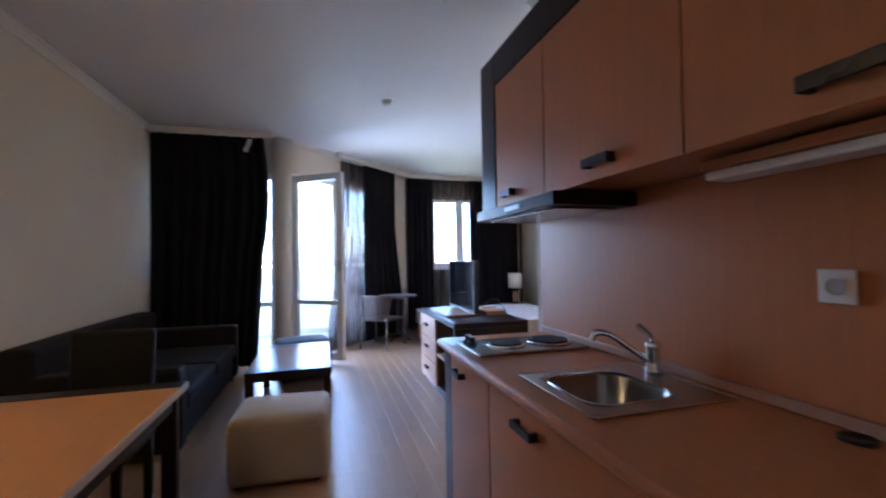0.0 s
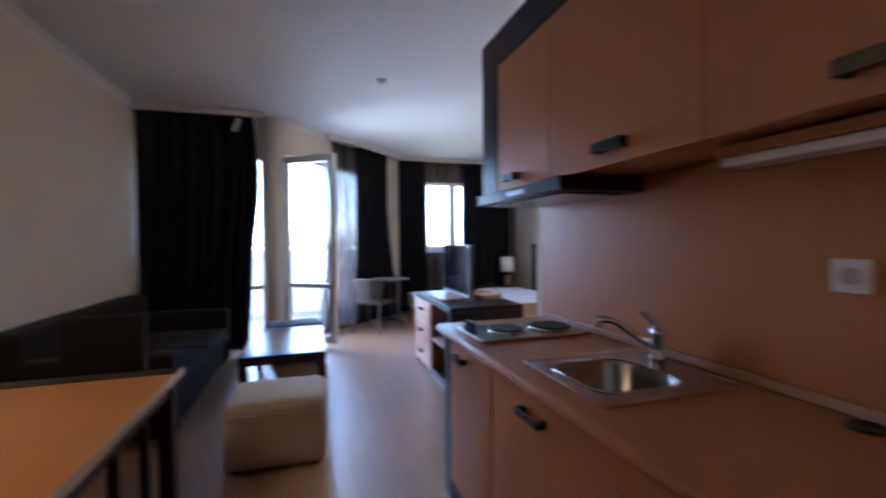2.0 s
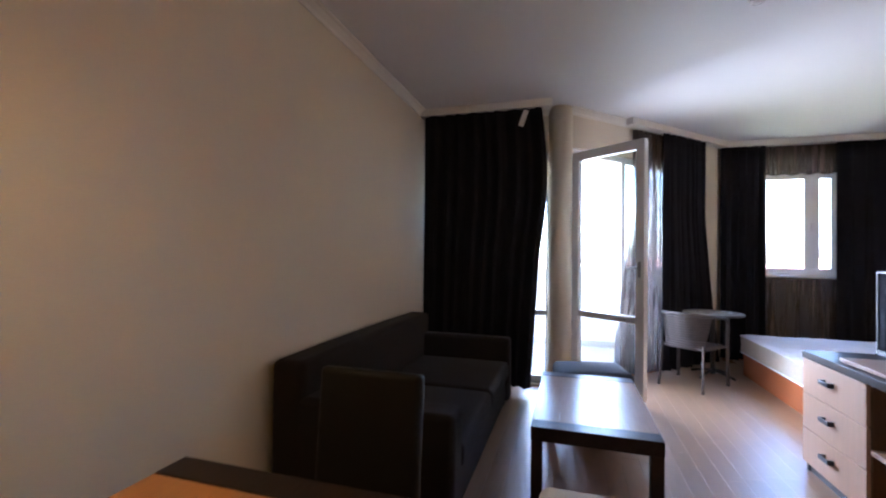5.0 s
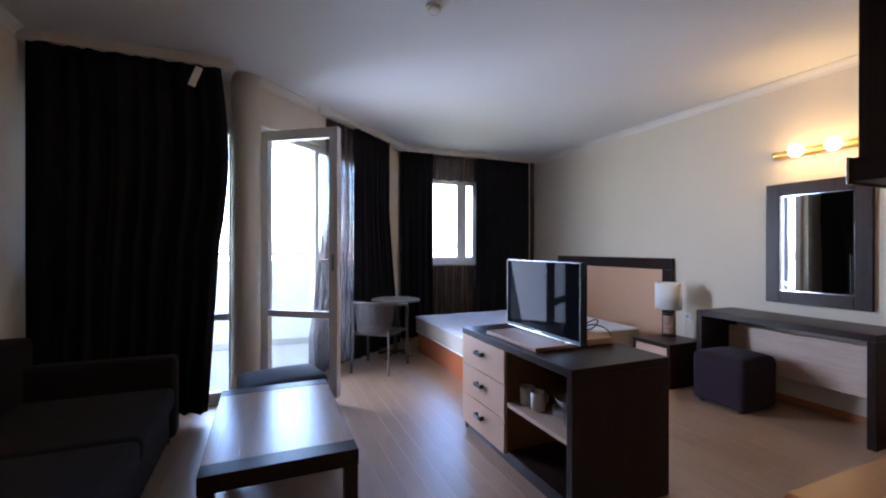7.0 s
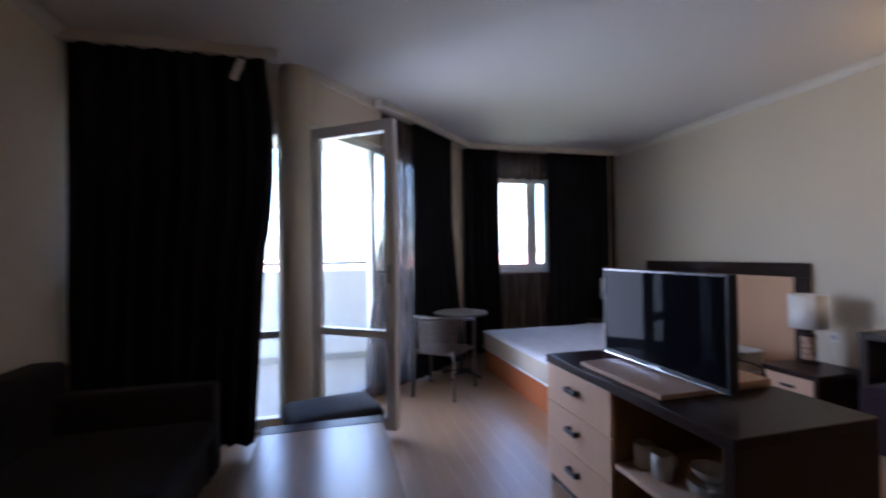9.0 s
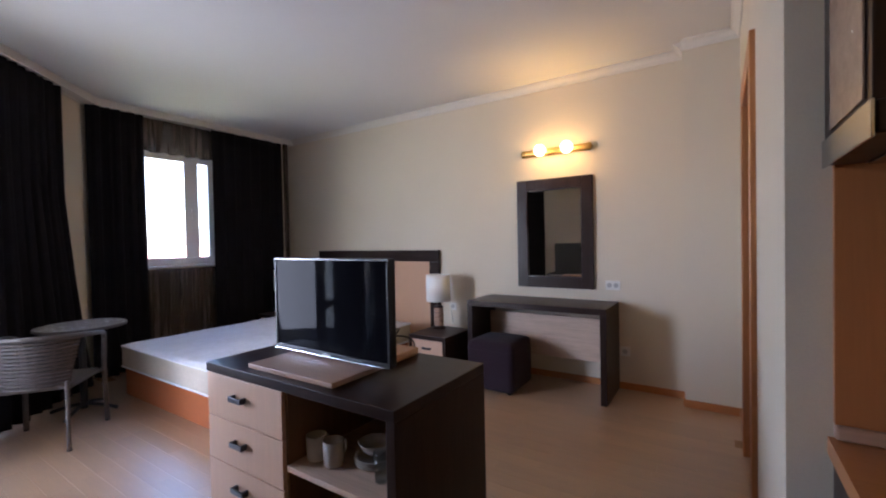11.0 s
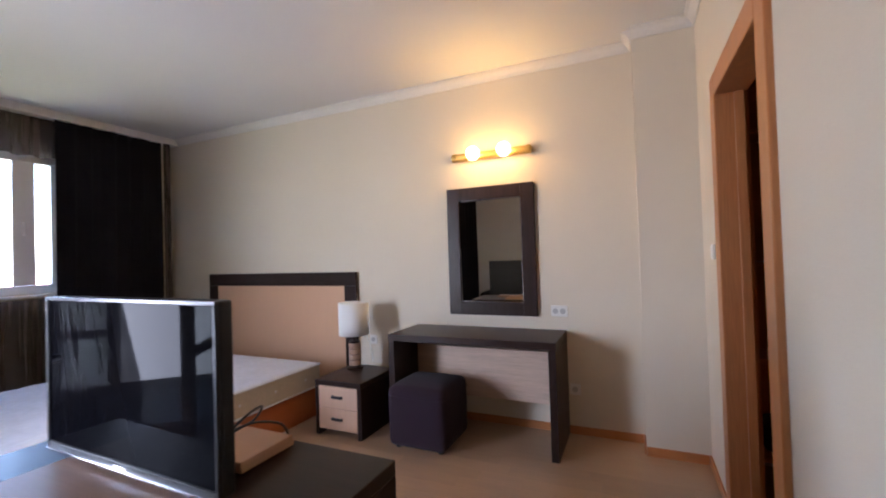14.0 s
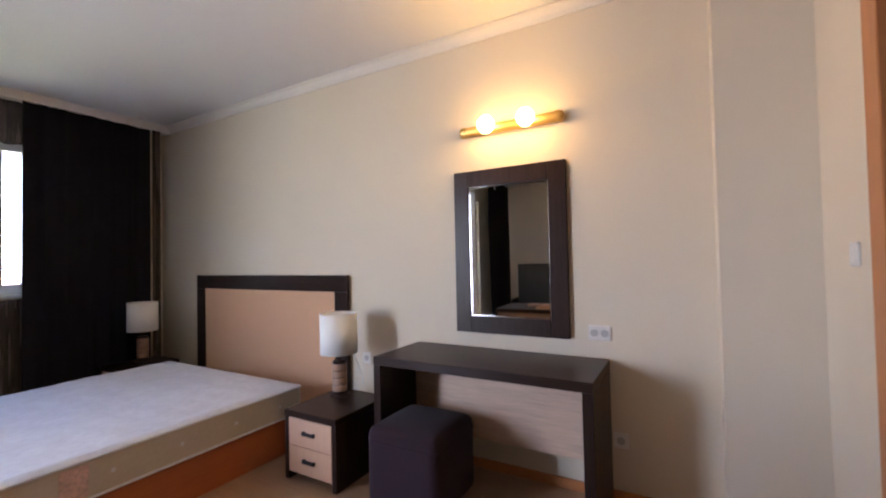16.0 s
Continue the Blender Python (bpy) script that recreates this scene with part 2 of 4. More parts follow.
def box(x0, x1, y0, y1, z0, z1, bevel=0.0, seg=2, bm=None, m=None):
    bm = bm if bm is not None else bmesh.new()
    sub = bmesh.new()
    mat = Matrix.LocRotScale(((x0 + x1) / 2, (y0 + y1) / 2, (z0 + z1) / 2), None, (abs(x1 - x0), abs(y1 - y0), abs(z1 - z0)))
    bmesh.ops.create_cube(sub, size=1.0, matrix=mat)
    if bevel:
        bmesh.ops.bevel(sub, geom=sub.edges[:], offset=bevel, segments=seg, profile=0.5, affect='EDGES')
    if m is not None:
        bmesh.ops.transform(sub, matrix=m, verts=sub.verts)
    me = bpy.data.meshes.new("tmp")
    sub.to_mesh(me)
    sub.free()
    bm.from_mesh(me)
    bpy.data.meshes.remove(me)
    return bm


def lathe(profile, at, seg=32, bm=None, m=None, hollow=False):
    """A turned body: (radius, height) pairs round an upright axis; hollow: a shell whose profile closes on itself."""
    bm = bm if bm is not None else bmesh.new()
    rings = []
    m = m or Matrix()
    for r, z in profile:
        ring = []
        for i in range(seg):
            a = 2 * math.pi * i / seg
            ring.append(bm.verts.new(m @ Vector((at[0] + r * math.cos(a), at[1] + r * math.sin(a), at[2] + z))))
        rings.append(ring)
    for a, b in zip(rings, rings[1:] + (rings[:1] if hollow else [])):
        for i in range(seg):
            j = (i + 1) % seg
            bm.faces.new((a[i], a[j], b[j], b[i]))
    if hollow:
        return bm
    if profile[0][0] > 1e-5:
        bm.faces.new(rings[0][::-1])
    if profile[-1][0] > 1e-5:
        bm.faces.new(rings[-1])
    return bm


def tube(points, r, seg=10, bm=None, closed=False):
    bm = bm if bm is not None else bmesh.new()
    pts = [Vector(p) for p in points]
    rings, up = [], Vector((0, 0, 1))
    for i, p in enumerate(pts):
        d = (pts[min(i + 1, len(pts) - 1)] - pts[max(i - 1, 0)]).normalized()
        side = d.cross(up) if abs(d.dot(up)) < 0.95 else d.cross(Vector((1, 0, 0)))
        side.normalize()
        v = side.cross(d)
        rings.append([bm.verts.new(p + r * (math.cos(2 * math.pi * k / seg) * side + math.sin(2 * math.pi * k / seg) * v)) for k in range(seg)])
    for a, b in zip(rings, rings[1:]):
        for i in range(seg):
            j = (i + 1) % seg
            bm.faces.new((a[i], a[j], b[j], b[i]))
    bm.faces.new(rings[0][::-1]), bm.faces.new(rings[-1])
    return bm


def curve_points(control, steps=8):
    """A smooth line through control points."""
    p = [Vector(c) for c in control]
    p = [2 * p[0] - p[1]] + p + [2 * p[-1] - p[-2]]
    out = []
    for i in range(1, len(p) - 2):
        for k in range(steps):
            t = k / steps
            out.append(0.5 * (2 * p[i] + (p[i + 1] - p[i - 1]) * t + (2 * p[i - 1] - 5 * p[i] + 4 * p[i + 1] - p[i + 2]) * t * t
                              + (3 * p[i] - p[i - 1] - 3 * p[i + 1] + p[i + 2]) * t ** 3))
    return out + [p[-2]]


def prism(poly, z0, z1, bm=None):
    bm = bm if bm is not None else bmesh.new()
    lo, hi = [bm.verts.new((*p, z0)) for p in poly], [bm.verts.new((*p, z1)) for p in poly]
    n = len(poly)
    bm.faces.new(lo[::-1]), bm.faces.new(hi)
    for i in range(n):
        bm.faces.new((lo[i], lo[(i + 1) % n], hi[(i + 1) % n], hi[i]))
    bmesh.ops.recalc_face_normals(bm, faces=bm.faces[:])
    return bm


def along(a, b):
    """The frame of a wall that runs from a to b: x along it, y to its left."""
    d = Vector((b[0] - a[0], b[1] - a[1], 0))
    return Matrix.Translation((a[0], a[1], 0)) @ Matrix.Rotation(math.atan2(d.y, d.x), 4, 'Z'), d.length


def pierced(m, length, thick, height, holes=()):
    """A wall with openings (s0, s1, z0, z1), its body on the left of its line."""
    bm, s = bmesh.new(), 0.0
    for s0, s1, z0, z1 in sorted(holes):
        if s0 > s:
            box(s, s0, 0, thick, 0, height, bm=bm, m=m)
        if z0 > 0:
            box(s0, s1, 0, thick, 0, z0, bm=bm, m=m)
        if z1 < height:
            box(s0, s1, 0, thick, z1, height, bm=bm, m=m)
        s = s1
    if s < length:
        box(s, length, 0, thick, 0, height, bm=bm, m=m)
    return bm


def drape(line, z0, z1, folds, depth, seed=0, gather=None, cols=None, rows=24, thick=0.004, m=None, hem=None):
    """Hanging cloth of real thickness along a line of plan points, with folds that wander; gather(u, v) shifts it along the line."""
    rnd = random.Random(seed)
    pts = [Vector((*p, 0)) for p in line]
    lens = [0.0]
    for a, b in zip(pts, pts[1:]):
        lens.append(lens[-1] + (b - a).length)
    cols = cols or int(folds * 10)
    ph = [rnd.uniform(0, 6.28) for _ in range(8)]

    def at(u):
        s = min(max(u, 0), 1) * lens[-1]
        for i in range(len(pts) - 1):
            if s <= lens[i + 1] or i == len(pts) - 2:
                d = (pts[i + 1] - pts[i]).normalized()
                return pts[i] + d * (s - lens[i]), d
    bm = bmesh.new()
    grid = [[], []]
    for j in range(rows + 1):
        v = j / rows
        for side in (0, 1):
            grid[side].append([])
        for i in range(cols + 1):
            u = i / cols
            uu = gather(u, v) if gather else u
            p, d = at(uu)
            n = Vector((-d.y, d.x, 0))
            a = 2 * math.pi * folds * u
            grow = 0.55 + 0.45 * v
            w = depth * grow * (math.sin(a + 0.9 * math.sin(a * 0.37 + ph[0]) + 0.35 * math.sin(3 * v + ph[1])) + 0.35 * math.sin(2.3 * a + ph[2] + 1.1 * v) + 0.2 * math.sin(5 * v + 0.6 * a + ph[3]))
            z = z1 + (z0 - z1) * v + (0.008 * math.sin(a * 0.5 + ph[4]) if v > 0.97 else 0) + (hem(u) * v ** 6 if hem else 0)
            q = p + n * w + Vector((0, 0, z))
            q2 = q + n * thick
            grid[0][-1].append(bm.verts.new(m @ q if m else q)), grid[1][-1].append(bm.verts.new(m @ q2 if m else q2))
    for j in range(rows):
        for i in range(cols):
            for side in (0, 1):
                g = grid[side]
                f = (g[j][i], g[j][i + 1], g[j + 1][i + 1], g[j + 1][i])
                bm.faces.new(f if side else f[::-1])
    for j in range(rows):
        for i in (0, cols):
            bm.faces.new((grid[0][j][i], grid[0][j + 1][i], grid[1][j + 1][i], grid[1][j][i]))
    for i in range(cols):
        for j in (0, rows):
            bm.faces.new((grid[0][j][i], grid[0][j][i + 1], grid[1][j][i + 1], grid[1][j][i]))
    bmesh.ops.recalc_face_normals(bm, faces=bm.faces[:])
    return bm


def cushion(x0, x1, y0, y1, z0, z1, r=0.05, puff=0.0, seg=4):
    """An upholstered block with round edges, its top puffed."""
    bm = box(x0, x1, y0, y1, z0, z1)
    bmesh.ops.bevel(bm, geom=bm.edges[:], offset=r, segments=seg, profile=0.5, affect='EDGES')
    if puff:
        bmesh.ops.subdivide_edges(bm, edges=[e for e in bm.edges if e.calc_length() > 0.15], cuts=5, use_grid_fill=True)
        cx, cy, cz = (x0 + x1) / 2, (y0 + y1) / 2, (z0 + z1) / 2
        for v in bm.verts:
            a, b, c = (v.co.x - cx) / (x1 - x0) * 2, (v.co.y - cy) / (y1 - y0) * 2, (v.co.z - cz) / (z1 - z0) * 2
            if c > 0.6:
                v.co.z += puff * max(0, 1 - a * a) * max(0, 1 - b * b)
            if abs(b) > 0.9:
                v.co.y += math.copysign(puff * 0.4 * max(0, 1 - a * a) * max(0, 1 - c * c), b)
            if abs(a) > 0.9:
                v.co.x += math.copysign(puff * 0.4 * max(0, 1 - b * b) * max(0, 1 - c * c), a)
    return bm

# ---- the large structure ----
CE = 2.86
LW, RW, FY, WY = -1.94, 3.893, 7.75, 5.72
DA, DB = (-0.44, 5.72), (1.54, 7.75)
BW = 2.21
room = [(LW - 0.2, -3.8), (RW + 0.2, -3.8), (RW + 0.2, FY + 0.2), (DB[0] - 0.1, FY + 0.2), (DA[0] - 0.1, WY + 0.2), (LW - 0.2, WY + 0.2)]
floor = structure("floor", prism(room, -0.15, -0.0035), JOINT, "dark joints of the beech laminate floor", "floor")
structure("ceiling", prism(room, CE, CE + 0.15), CEIL, "flat white painted ceiling with faint marks", "ceiling")

m, n = along((LW, -3.6), (LW, WY))
structure("wall_west", pierced(m, n, 0.18, CE), WALL, "plain cream painted wall behind the sofa", "wall")
m, n = along((RW, FY), (RW, BW))
structure("wall_east", pierced(m, n, 0.18, CE), WALL, "plain cream painted wall behind bed and desk", "wall")
m, n = along((DB[0], FY), (RW + 0.18, FY))
structure("wall_north", pierced(m, n, 0.22, CE, [(1.985 - DB[0], 2.85 - DB[0], 1.13, 2.46)]), WALL, "cream wall with the bedroom window", "wall")
DM, DL = along(DA, DB)
structure("wall_balcony", pierced(DM, DL, 0.2, CE, [(0.045, 1.90, 0.0, 2.46)]), WALL, "cream slanting wall with the balcony door", "wall")
m, n = along((LW - 0.18, WY), (DA[0], WY))
structure("wall_glazed", pierced(m, n, 0.2, CE, [(0.18, 0.30, 1.25, 2.42), (1.16, 1.53, 0.02, 2.42)]), WALL, "cream wall with glazing behind a black curtain", "wall")
structure("pillar", lathe([(0.12, 0), (0.12, CE)], (-0.525, 5.745, 0), 40), WALL, "round cream painted pillar beside the balcony door", "pillar", True)
m, n = along((RW, BW), (1.185, BW))
structure("wall_bath", pierced(m, n, 0.1, CE, [(RW - 3.02, RW - 2.235, 0.0, 2.13)]), WALL, "cream partition wall with the bathroom door", "wall")
structure("wall_chase", box(3.70, RW, BW, 2.58, 0, CE), WALL, "cream boxed-in duct in the corner", "wall")
structure("wall_kitchen", box(1.185, 1.285, 0.167, BW - 0.1, 0, CE), WALL, "cream partition wall behind the kitchenette", "wall")
structure("wall_niche", box(0.55, 1.285, -3.6, 0.167, 0, CE), WALL, "cream wall block at the end of the kitchenette", "wall")
structure("wall_south", box(LW - 0.18, 1.285, -3.78, -3.6, 0, CE), WALL, "plain cream wall behind the entrance", "wall")
# bathroom shell
structure("wall_bath_south", box(1.285, RW + 0.18, 0.2, 0.3, 0, CE), BATHTILE, "brown tiled bathroom wall", "wall")
structure("wall_bath_east", box(RW, RW + 0.18, 0.3, BW, 0, CE), BATHTILE, "brown tiled bathroom side wall", "wall")
structure("wall_bath_west", box(1.285, 1.30, 0.3, BW - 0.1, 0, CE), BATHTILE, "brown tiled bathroom inner wall", "wall")


def cornice(name, a, b):
    m, n = along(a, b)
    bm = bmesh.new()
    prof = [(0, 0), (0, -0.068), (-0.010, -0.068), (-0.018, -0.045), (-0.042, -0.018), (-0.06, -0.010), (-0.06, 0)]
    ends = []
    for s in (0, n):
        ends.append([bm.verts.new(m @ Vector((s, y - 0.001, CE - 0.001 + z))) for y, z in prof])
    k = len(prof)
    for i in range(k):
        bm.faces.new((ends[0][i], ends[0][(i + 1) % k], ends[1][(i + 1) % k], ends[1][i]))
    bm.faces.new(ends[0]), bm.faces.new(ends[1][::-1])
    bmesh.ops.recalc_face_normals(bm, faces=bm.faces[:])
    return structure(name, bm, WHITE, "white plaster cornice under the ceiling", "cornice")


for a, b in (((LW, -3.6), (LW, WY)), ((RW, FY), (RW, 2.58)), ((RW, 2.58), (3.70, 2.58)), ((3.70, 2.58), (3.70, BW)), ((3.70, BW), (1.185, BW)),
             ((DB[0], FY), (RW, FY)), (DA, DB), ((LW, WY), (DA[0], WY))):
    cornice("trim", a, b)


def skirting(a, b, h=0.06):
    m, n = along(a, b)
    return structure("baseboard", box(0, n, -0.014, -0.001, 0, h, 0.003, m=m), CHERRY_Y, "narrow brown wood skirting board", "skirting")


for a, b in (((LW, -3.6), (LW, WY)), ((RW, FY), (RW, 2.595)), ((RW, 2.58), (3.715, 2.58)), ((3.70, 2.58), (3.70, BW + 0.015)), ((3.70, BW), (3.13, BW)), ((2.135, BW), (1.185, BW)), ((DB[0], FY), (RW, FY))):
    skirting(a, b)


def glazing(name, m, s0, s1, z0, z1, posts, label, y=0.06, bar=0.06, sill=False, rails=()):
    """A white plastic window or door frame with its panes, in a wall's frame."""
    w = thing(name, m @ Vector(((s0 + s1) / 2, y, z0)), label, "window", kind="structure")
    xs = [s0] + list(posts) + [s1]
    bm = bmesh.new()
    box(s0, s1, y, y + 0.07, z0, z0 + bar, 0.006, bm=bm, m=m), box(s0, s1, y, y + 0.07, z1 - bar, z1, 0.006, bm=bm, m=m)
    for i, x in enumerate(xs):
        c = min(max(x, s0 + bar / 2), s1 - bar / 2)
        box(c - bar / 2, c + bar / 2, y + 0.002, y + 0.068, z0 + bar, z1 - bar, 0.006, bm=bm, m=m)
    for r in rails:
        box(s0 + bar, s1 - bar, y + 0.004, y + 0.066, r - 0.03, r + 0.03, 0.006, bm=bm, m=m)
    part("window_frame", bm, PVC, w)
    for a, b in zip(xs, xs[1:]):
        p = part("pane", box(a + bar * 0.4, b - bar * 0.4, y + 0.03, y + 0.038, z0 + bar * 0.4, z1 - bar * 0.4, m=m), GLASS, w)
        p.visible_shadow = False
    if sill:
        part("window_sill", box(s0 - 0.04, s1 + 0.04, -0.06, y, z0 - 0.03, z0 - 0.002, 0.006, m=m), PVC, w)
    return w


NM, _ = along((DB[0], FY), (RW, FY))
w1 = glazing("window_1", NM, 1.985 - DB[0], 2.85 - DB[0], 1.13, 2.46, [2.555 - DB[0]], "white plastic bedroom window, shut, bright daylight outside", sill=True, bar=0.085)
part("sash_stile", box(2.472 - DB[0], 2.638 - DB[0], 0.045, 0.058, 1.216, 2.374, 0.004, m=NM), PVC, w1)
part("window_handle", box(2.545 - DB[0], 2.565 - DB[0], 0.022, 0.044, 1.68, 1.80, 0.006, m=NM), PVC, w1)
GM, _ = along((LW - 0.18, WY), (DA[0], WY))
glazing("window_2", GM, 0.18, 0.30, 1.25, 2.42, [], "narrow white plastic window behind the black curtain", bar=0.025)
glazing("window_3", GM, 1.16, 1.53, 0.02, 2.42, [], "white plastic glazed door behind the black curtain", rails=[0.75], bar=0.075)
# balcony door: fixed frame with a side pane, and the leaf that stands open into the room
w4 = glazing("window_4", DM, 0.87, 1.90, 0.0, 2.46, [], "white plastic side pane beside the balcony door", rails=[0.85], y=0.05, bar=0.07)
part("safety_bar", box(0.941, 1.829, 0.045, 0.075, 1.175, 1.197, 0.004, m=DM), GREY, w4, "thin grey safety bar")
fr = thing("door_frame", DM @ Vector((0.6, 0.05, 0)), "white plastic frame of the balcony door", "door frame", kind="structure")
part("jamb", box(0.045, 0.10, 0.05, 0.12, 0, 2.46, 0.006, m=DM), PVC, fr)
part("head", box(0.101, 0.869, 0.05, 0.12, 2.40, 2.46, 0.006, m=DM), PVC, fr)
part("threshold", box(0.101, 0.869, 0.05, 0.12, 0.0, 0.10, 0.006, m=DM), GREY, fr)
part("threshold_board", box(0.06, 1.88, -0.012, 0.048, 0.0, 0.085, 0.004, m=DM), CHERRY_Y, fr, "brown wooden threshold board")
HINGE = DM @ Vector((0.105, 0.035, 0))
FREE = Vector((0.222, 5.365, 0))
LM, LL = along((HINGE.x, HINGE.y), (FREE.x, FREE.y))
leaf = thing("door_1", (HINGE.x, HINGE.y, 0.06), "white plastic balcony door with glass, standing open", "door", kind="structure")
bm = bmesh.new()
for z0, z1 in ((0.06, 0.15), (2.315, 2.405), (0.74, 0.80)):
    box(0.075, LL - 0.075, -0.032, 0.032, z0, z1, 0.006, bm=bm, m=LM)
for s0, s1 in ((0, 0.08), (LL - 0.08, LL)):
    box(s0, s1, -0.034, 0.034, 0.06, 2.405, 0.006, bm=bm, m=LM)
part("leaf_frame", bm, PVC, leaf)
for z0, z1 in ((0.14, 0.755), (0.785, 2.325)):
    p = part("pane", box(0.07, LL - 0.07, -0.006, 0.006, z0, z1, m=LM), GLASS, leaf)
    p.visible_shadow = False
bm = box(LL - 0.055, LL - 0.03, -0.046, 0.046, 1.16, 1.30, 0.004, m=LM)
for s in (-1, 1):
    box(LL - 0.15, LL - 0.035, s * 0.05 - 0.008, s * 0.05 + 0.008, 1.235, 1.255, 0.006, bm=bm, m=LM)
part("door_handle", bm, GREY, leaf)
# bathroom door frame and leaf
bd = thing("door_2", (2.615, BW, 0), "orange-brown wooden bathroom door frame, the door pushed open inwards", "door", kind="structure")
for nm, a, b, z0, z1 in (("jamb", 2.14, 2.248, 0, 2.225), ("jamb", 3.005, 3.115, 0, 2.225), ("head", 2.248, 3.005, 2.115, 2.225)):
    part(nm, box(a, b, BW - 0.12, BW + 0.022, z0, z1, 0.005), DOORWOOD, bd)
for a, b in ((2.249, 2.269), (2.984, 3.004)):
    part("stop", box(a, b, BW - 0.1, BW - 0.06, 0, 2.114, 0.003), DOORWOOD, bd)
dl = part("door_leaf", box(2.272, 2.312, BW - 0.83, BW - 0.11, 0.01, 2.10, 0.003), DOORWOOD, bd)
part("door_handle", box(2.312, 2.352, BW - 0.80, BW - 0.68, 1.02, 1.04, 0.005), CHROME, dl)

# ---- outside ----
structure("balcony_floor", prism([(-3.2, WY + 0.22), (-0.5, WY + 0.22), (1.45, 8.0), (1.45, 9.2), (-3.2, 9.2)], -0.15, -0.02), BALCTILE, "pale tiled balcony floor", "balcony floor")
# added slab that keeps the high sky's light off parapet and room
structure("sky_cut_slab", prism([(-3.2, WY + 0.22), (-0.5, WY + 0.22), (1.45, 8.0), (1.45, 8.2), (-3.2, 8.2)], CE - 0.06, CE + 0.12), RENDER, "white slab added over the balcony to cut the sky's light", "balcony")
structure("balcony_parapet", box(-3.2, 1.45, 8.05, 8.2, -0.15, 1.17, 0.01), RENDER, "white plastered balcony parapet", "parapet")
structure("balcony_skirting", box(-3.2, 1.45, 8.03, 8.048, -0.02, 0.07, 0.003), BALCTILE, "pale tile skirting along the balcony parapet", "skirting")
structure("balcony_side", box(1.45, 1.6, 8.0, 9.2, -0.15, CE), RENDER, "white plastered side wall of the balcony", "wall")
rail = thing("balcony_rail", (-0.9, 8.12, 1.17), "grey metal handrail on the white parapet", "rail")
part("handrail", tube([(-3.2, 8.12, 1.27), (1.45, 8.12, 1.27)], 0.02), GREY, rail)
for i in range(6):
    part("post", tube([(-3.0 + i * 0.85, 8.12, 1.16), (-3.0 + i * 0.85, 8.12, 1.26)], 0.012, 8), GREY, rail)
structure("ground", prism([(-900, -900), (900, -900), (900, 900), (-900, 900)], -9.4, -9.0), LAND, "dry land reaching to the horizon", "ground")


def house(x, y, w, d, h, turn):
    m = pose(x, y, -9, 0, 0, turn)
    ob = thing("house", (x, y, -9), "distant white house with a red tiled roof", "house", "houses beyond the balcony")
    part("wall", box(-w / 2, w / 2, -d / 2, d / 2, 0, h, m=m), RENDER, ob)
    bm = bmesh.new()
    v = [bm.verts.new(m @ Vector(c)) for c in ((-w / 2 - 0.4, -d / 2 - 0.4, h), (w / 2 + 0.4, -d / 2 - 0.4, h), (w / 2 + 0.4, d / 2 + 0.4, h), (-w / 2 - 0.4, d / 2 + 0.4, h),
                                              (-w / 2 + 1.5, 0, h + 2.6), (w / 2 - 1.5, 0, h + 2.6))]
    for f in ((0, 1, 5, 4), (1, 2, 5), (2, 3, 4, 5), (3, 0, 4), (3, 2, 1, 0)):
        bm.faces.new([v[i] for i in f])
    part("roof", bm, ROOFTILE, ob)
    for k in range(int(w // 3)):
        for z in (1.2, 4.2):
            if z + 1.4 < h:
                part("window", box(-w / 2 + 1 + k * 3, -w / 2 + 2.2 + k * 3, -d / 2 - 0.03, -d / 2 + 0.05, z, z + 1.4, m=m), SCREEN, ob)


for k, (x, y, w, d, h, a) in enumerate(((14, 62, 16, 10, 7.5, 8), (-8, 75, 14, 10, 7.2, -12), (34, 70, 18, 11, 7.8, 20), (-32, 68, 15, 10, 7.0, 5), (58, 84, 16, 11, 7.5, -15))):
    house(x, y, w, d, h, a)

# ---- curtains ----


def curtain(name, label, bm, material):
    return tagged(part(name, bm, material, None, "", True), label, "curtain")


curtain("black_curtain", "black blackout curtain drawn across the glazing beside the sofa",
        drape([(-1.888, 5.42), (-0.64, 5.42)], 0.02, 2.78, 9, 0.028, 1, gather=lambda u, v: u * (0.955 + 0.045 * math.sin(math.pi * min(1.0, v / 0.5)) - 0.13 * max(0.0, v - 0.45)),
              hem=lambda u: 0.045 * max(0.0, min(1.0, (u - 0.7) / 0.12))), CURTAIN)


def on_diag(s, off):
    p = DM @ Vector((s, off, 0))
    return (p.x, p.y)


curtain("black_curtain", "black blackout curtain gathered beside the balcony door",
        drape([on_diag(1.40, -0.11), on_diag(2.52, -0.12)], 0.03, 2.78, 8, 0.035, 2, gather=lambda u, v: u * (0.72 + 0.26 * max(0.0, v - 0.35) / 0.65)), CURTAIN)
def billow(u, v):
    """The draught carries the free edge of the sheer towards the open door, more so lower down."""
    free = 0.62 - 0.18 * min(1.0, max(0.0, v - 0.30) / 0.55) ** 1.1 - 0.03 * max(0.0, v - 0.85)
    return free + (0.98 - free) * u


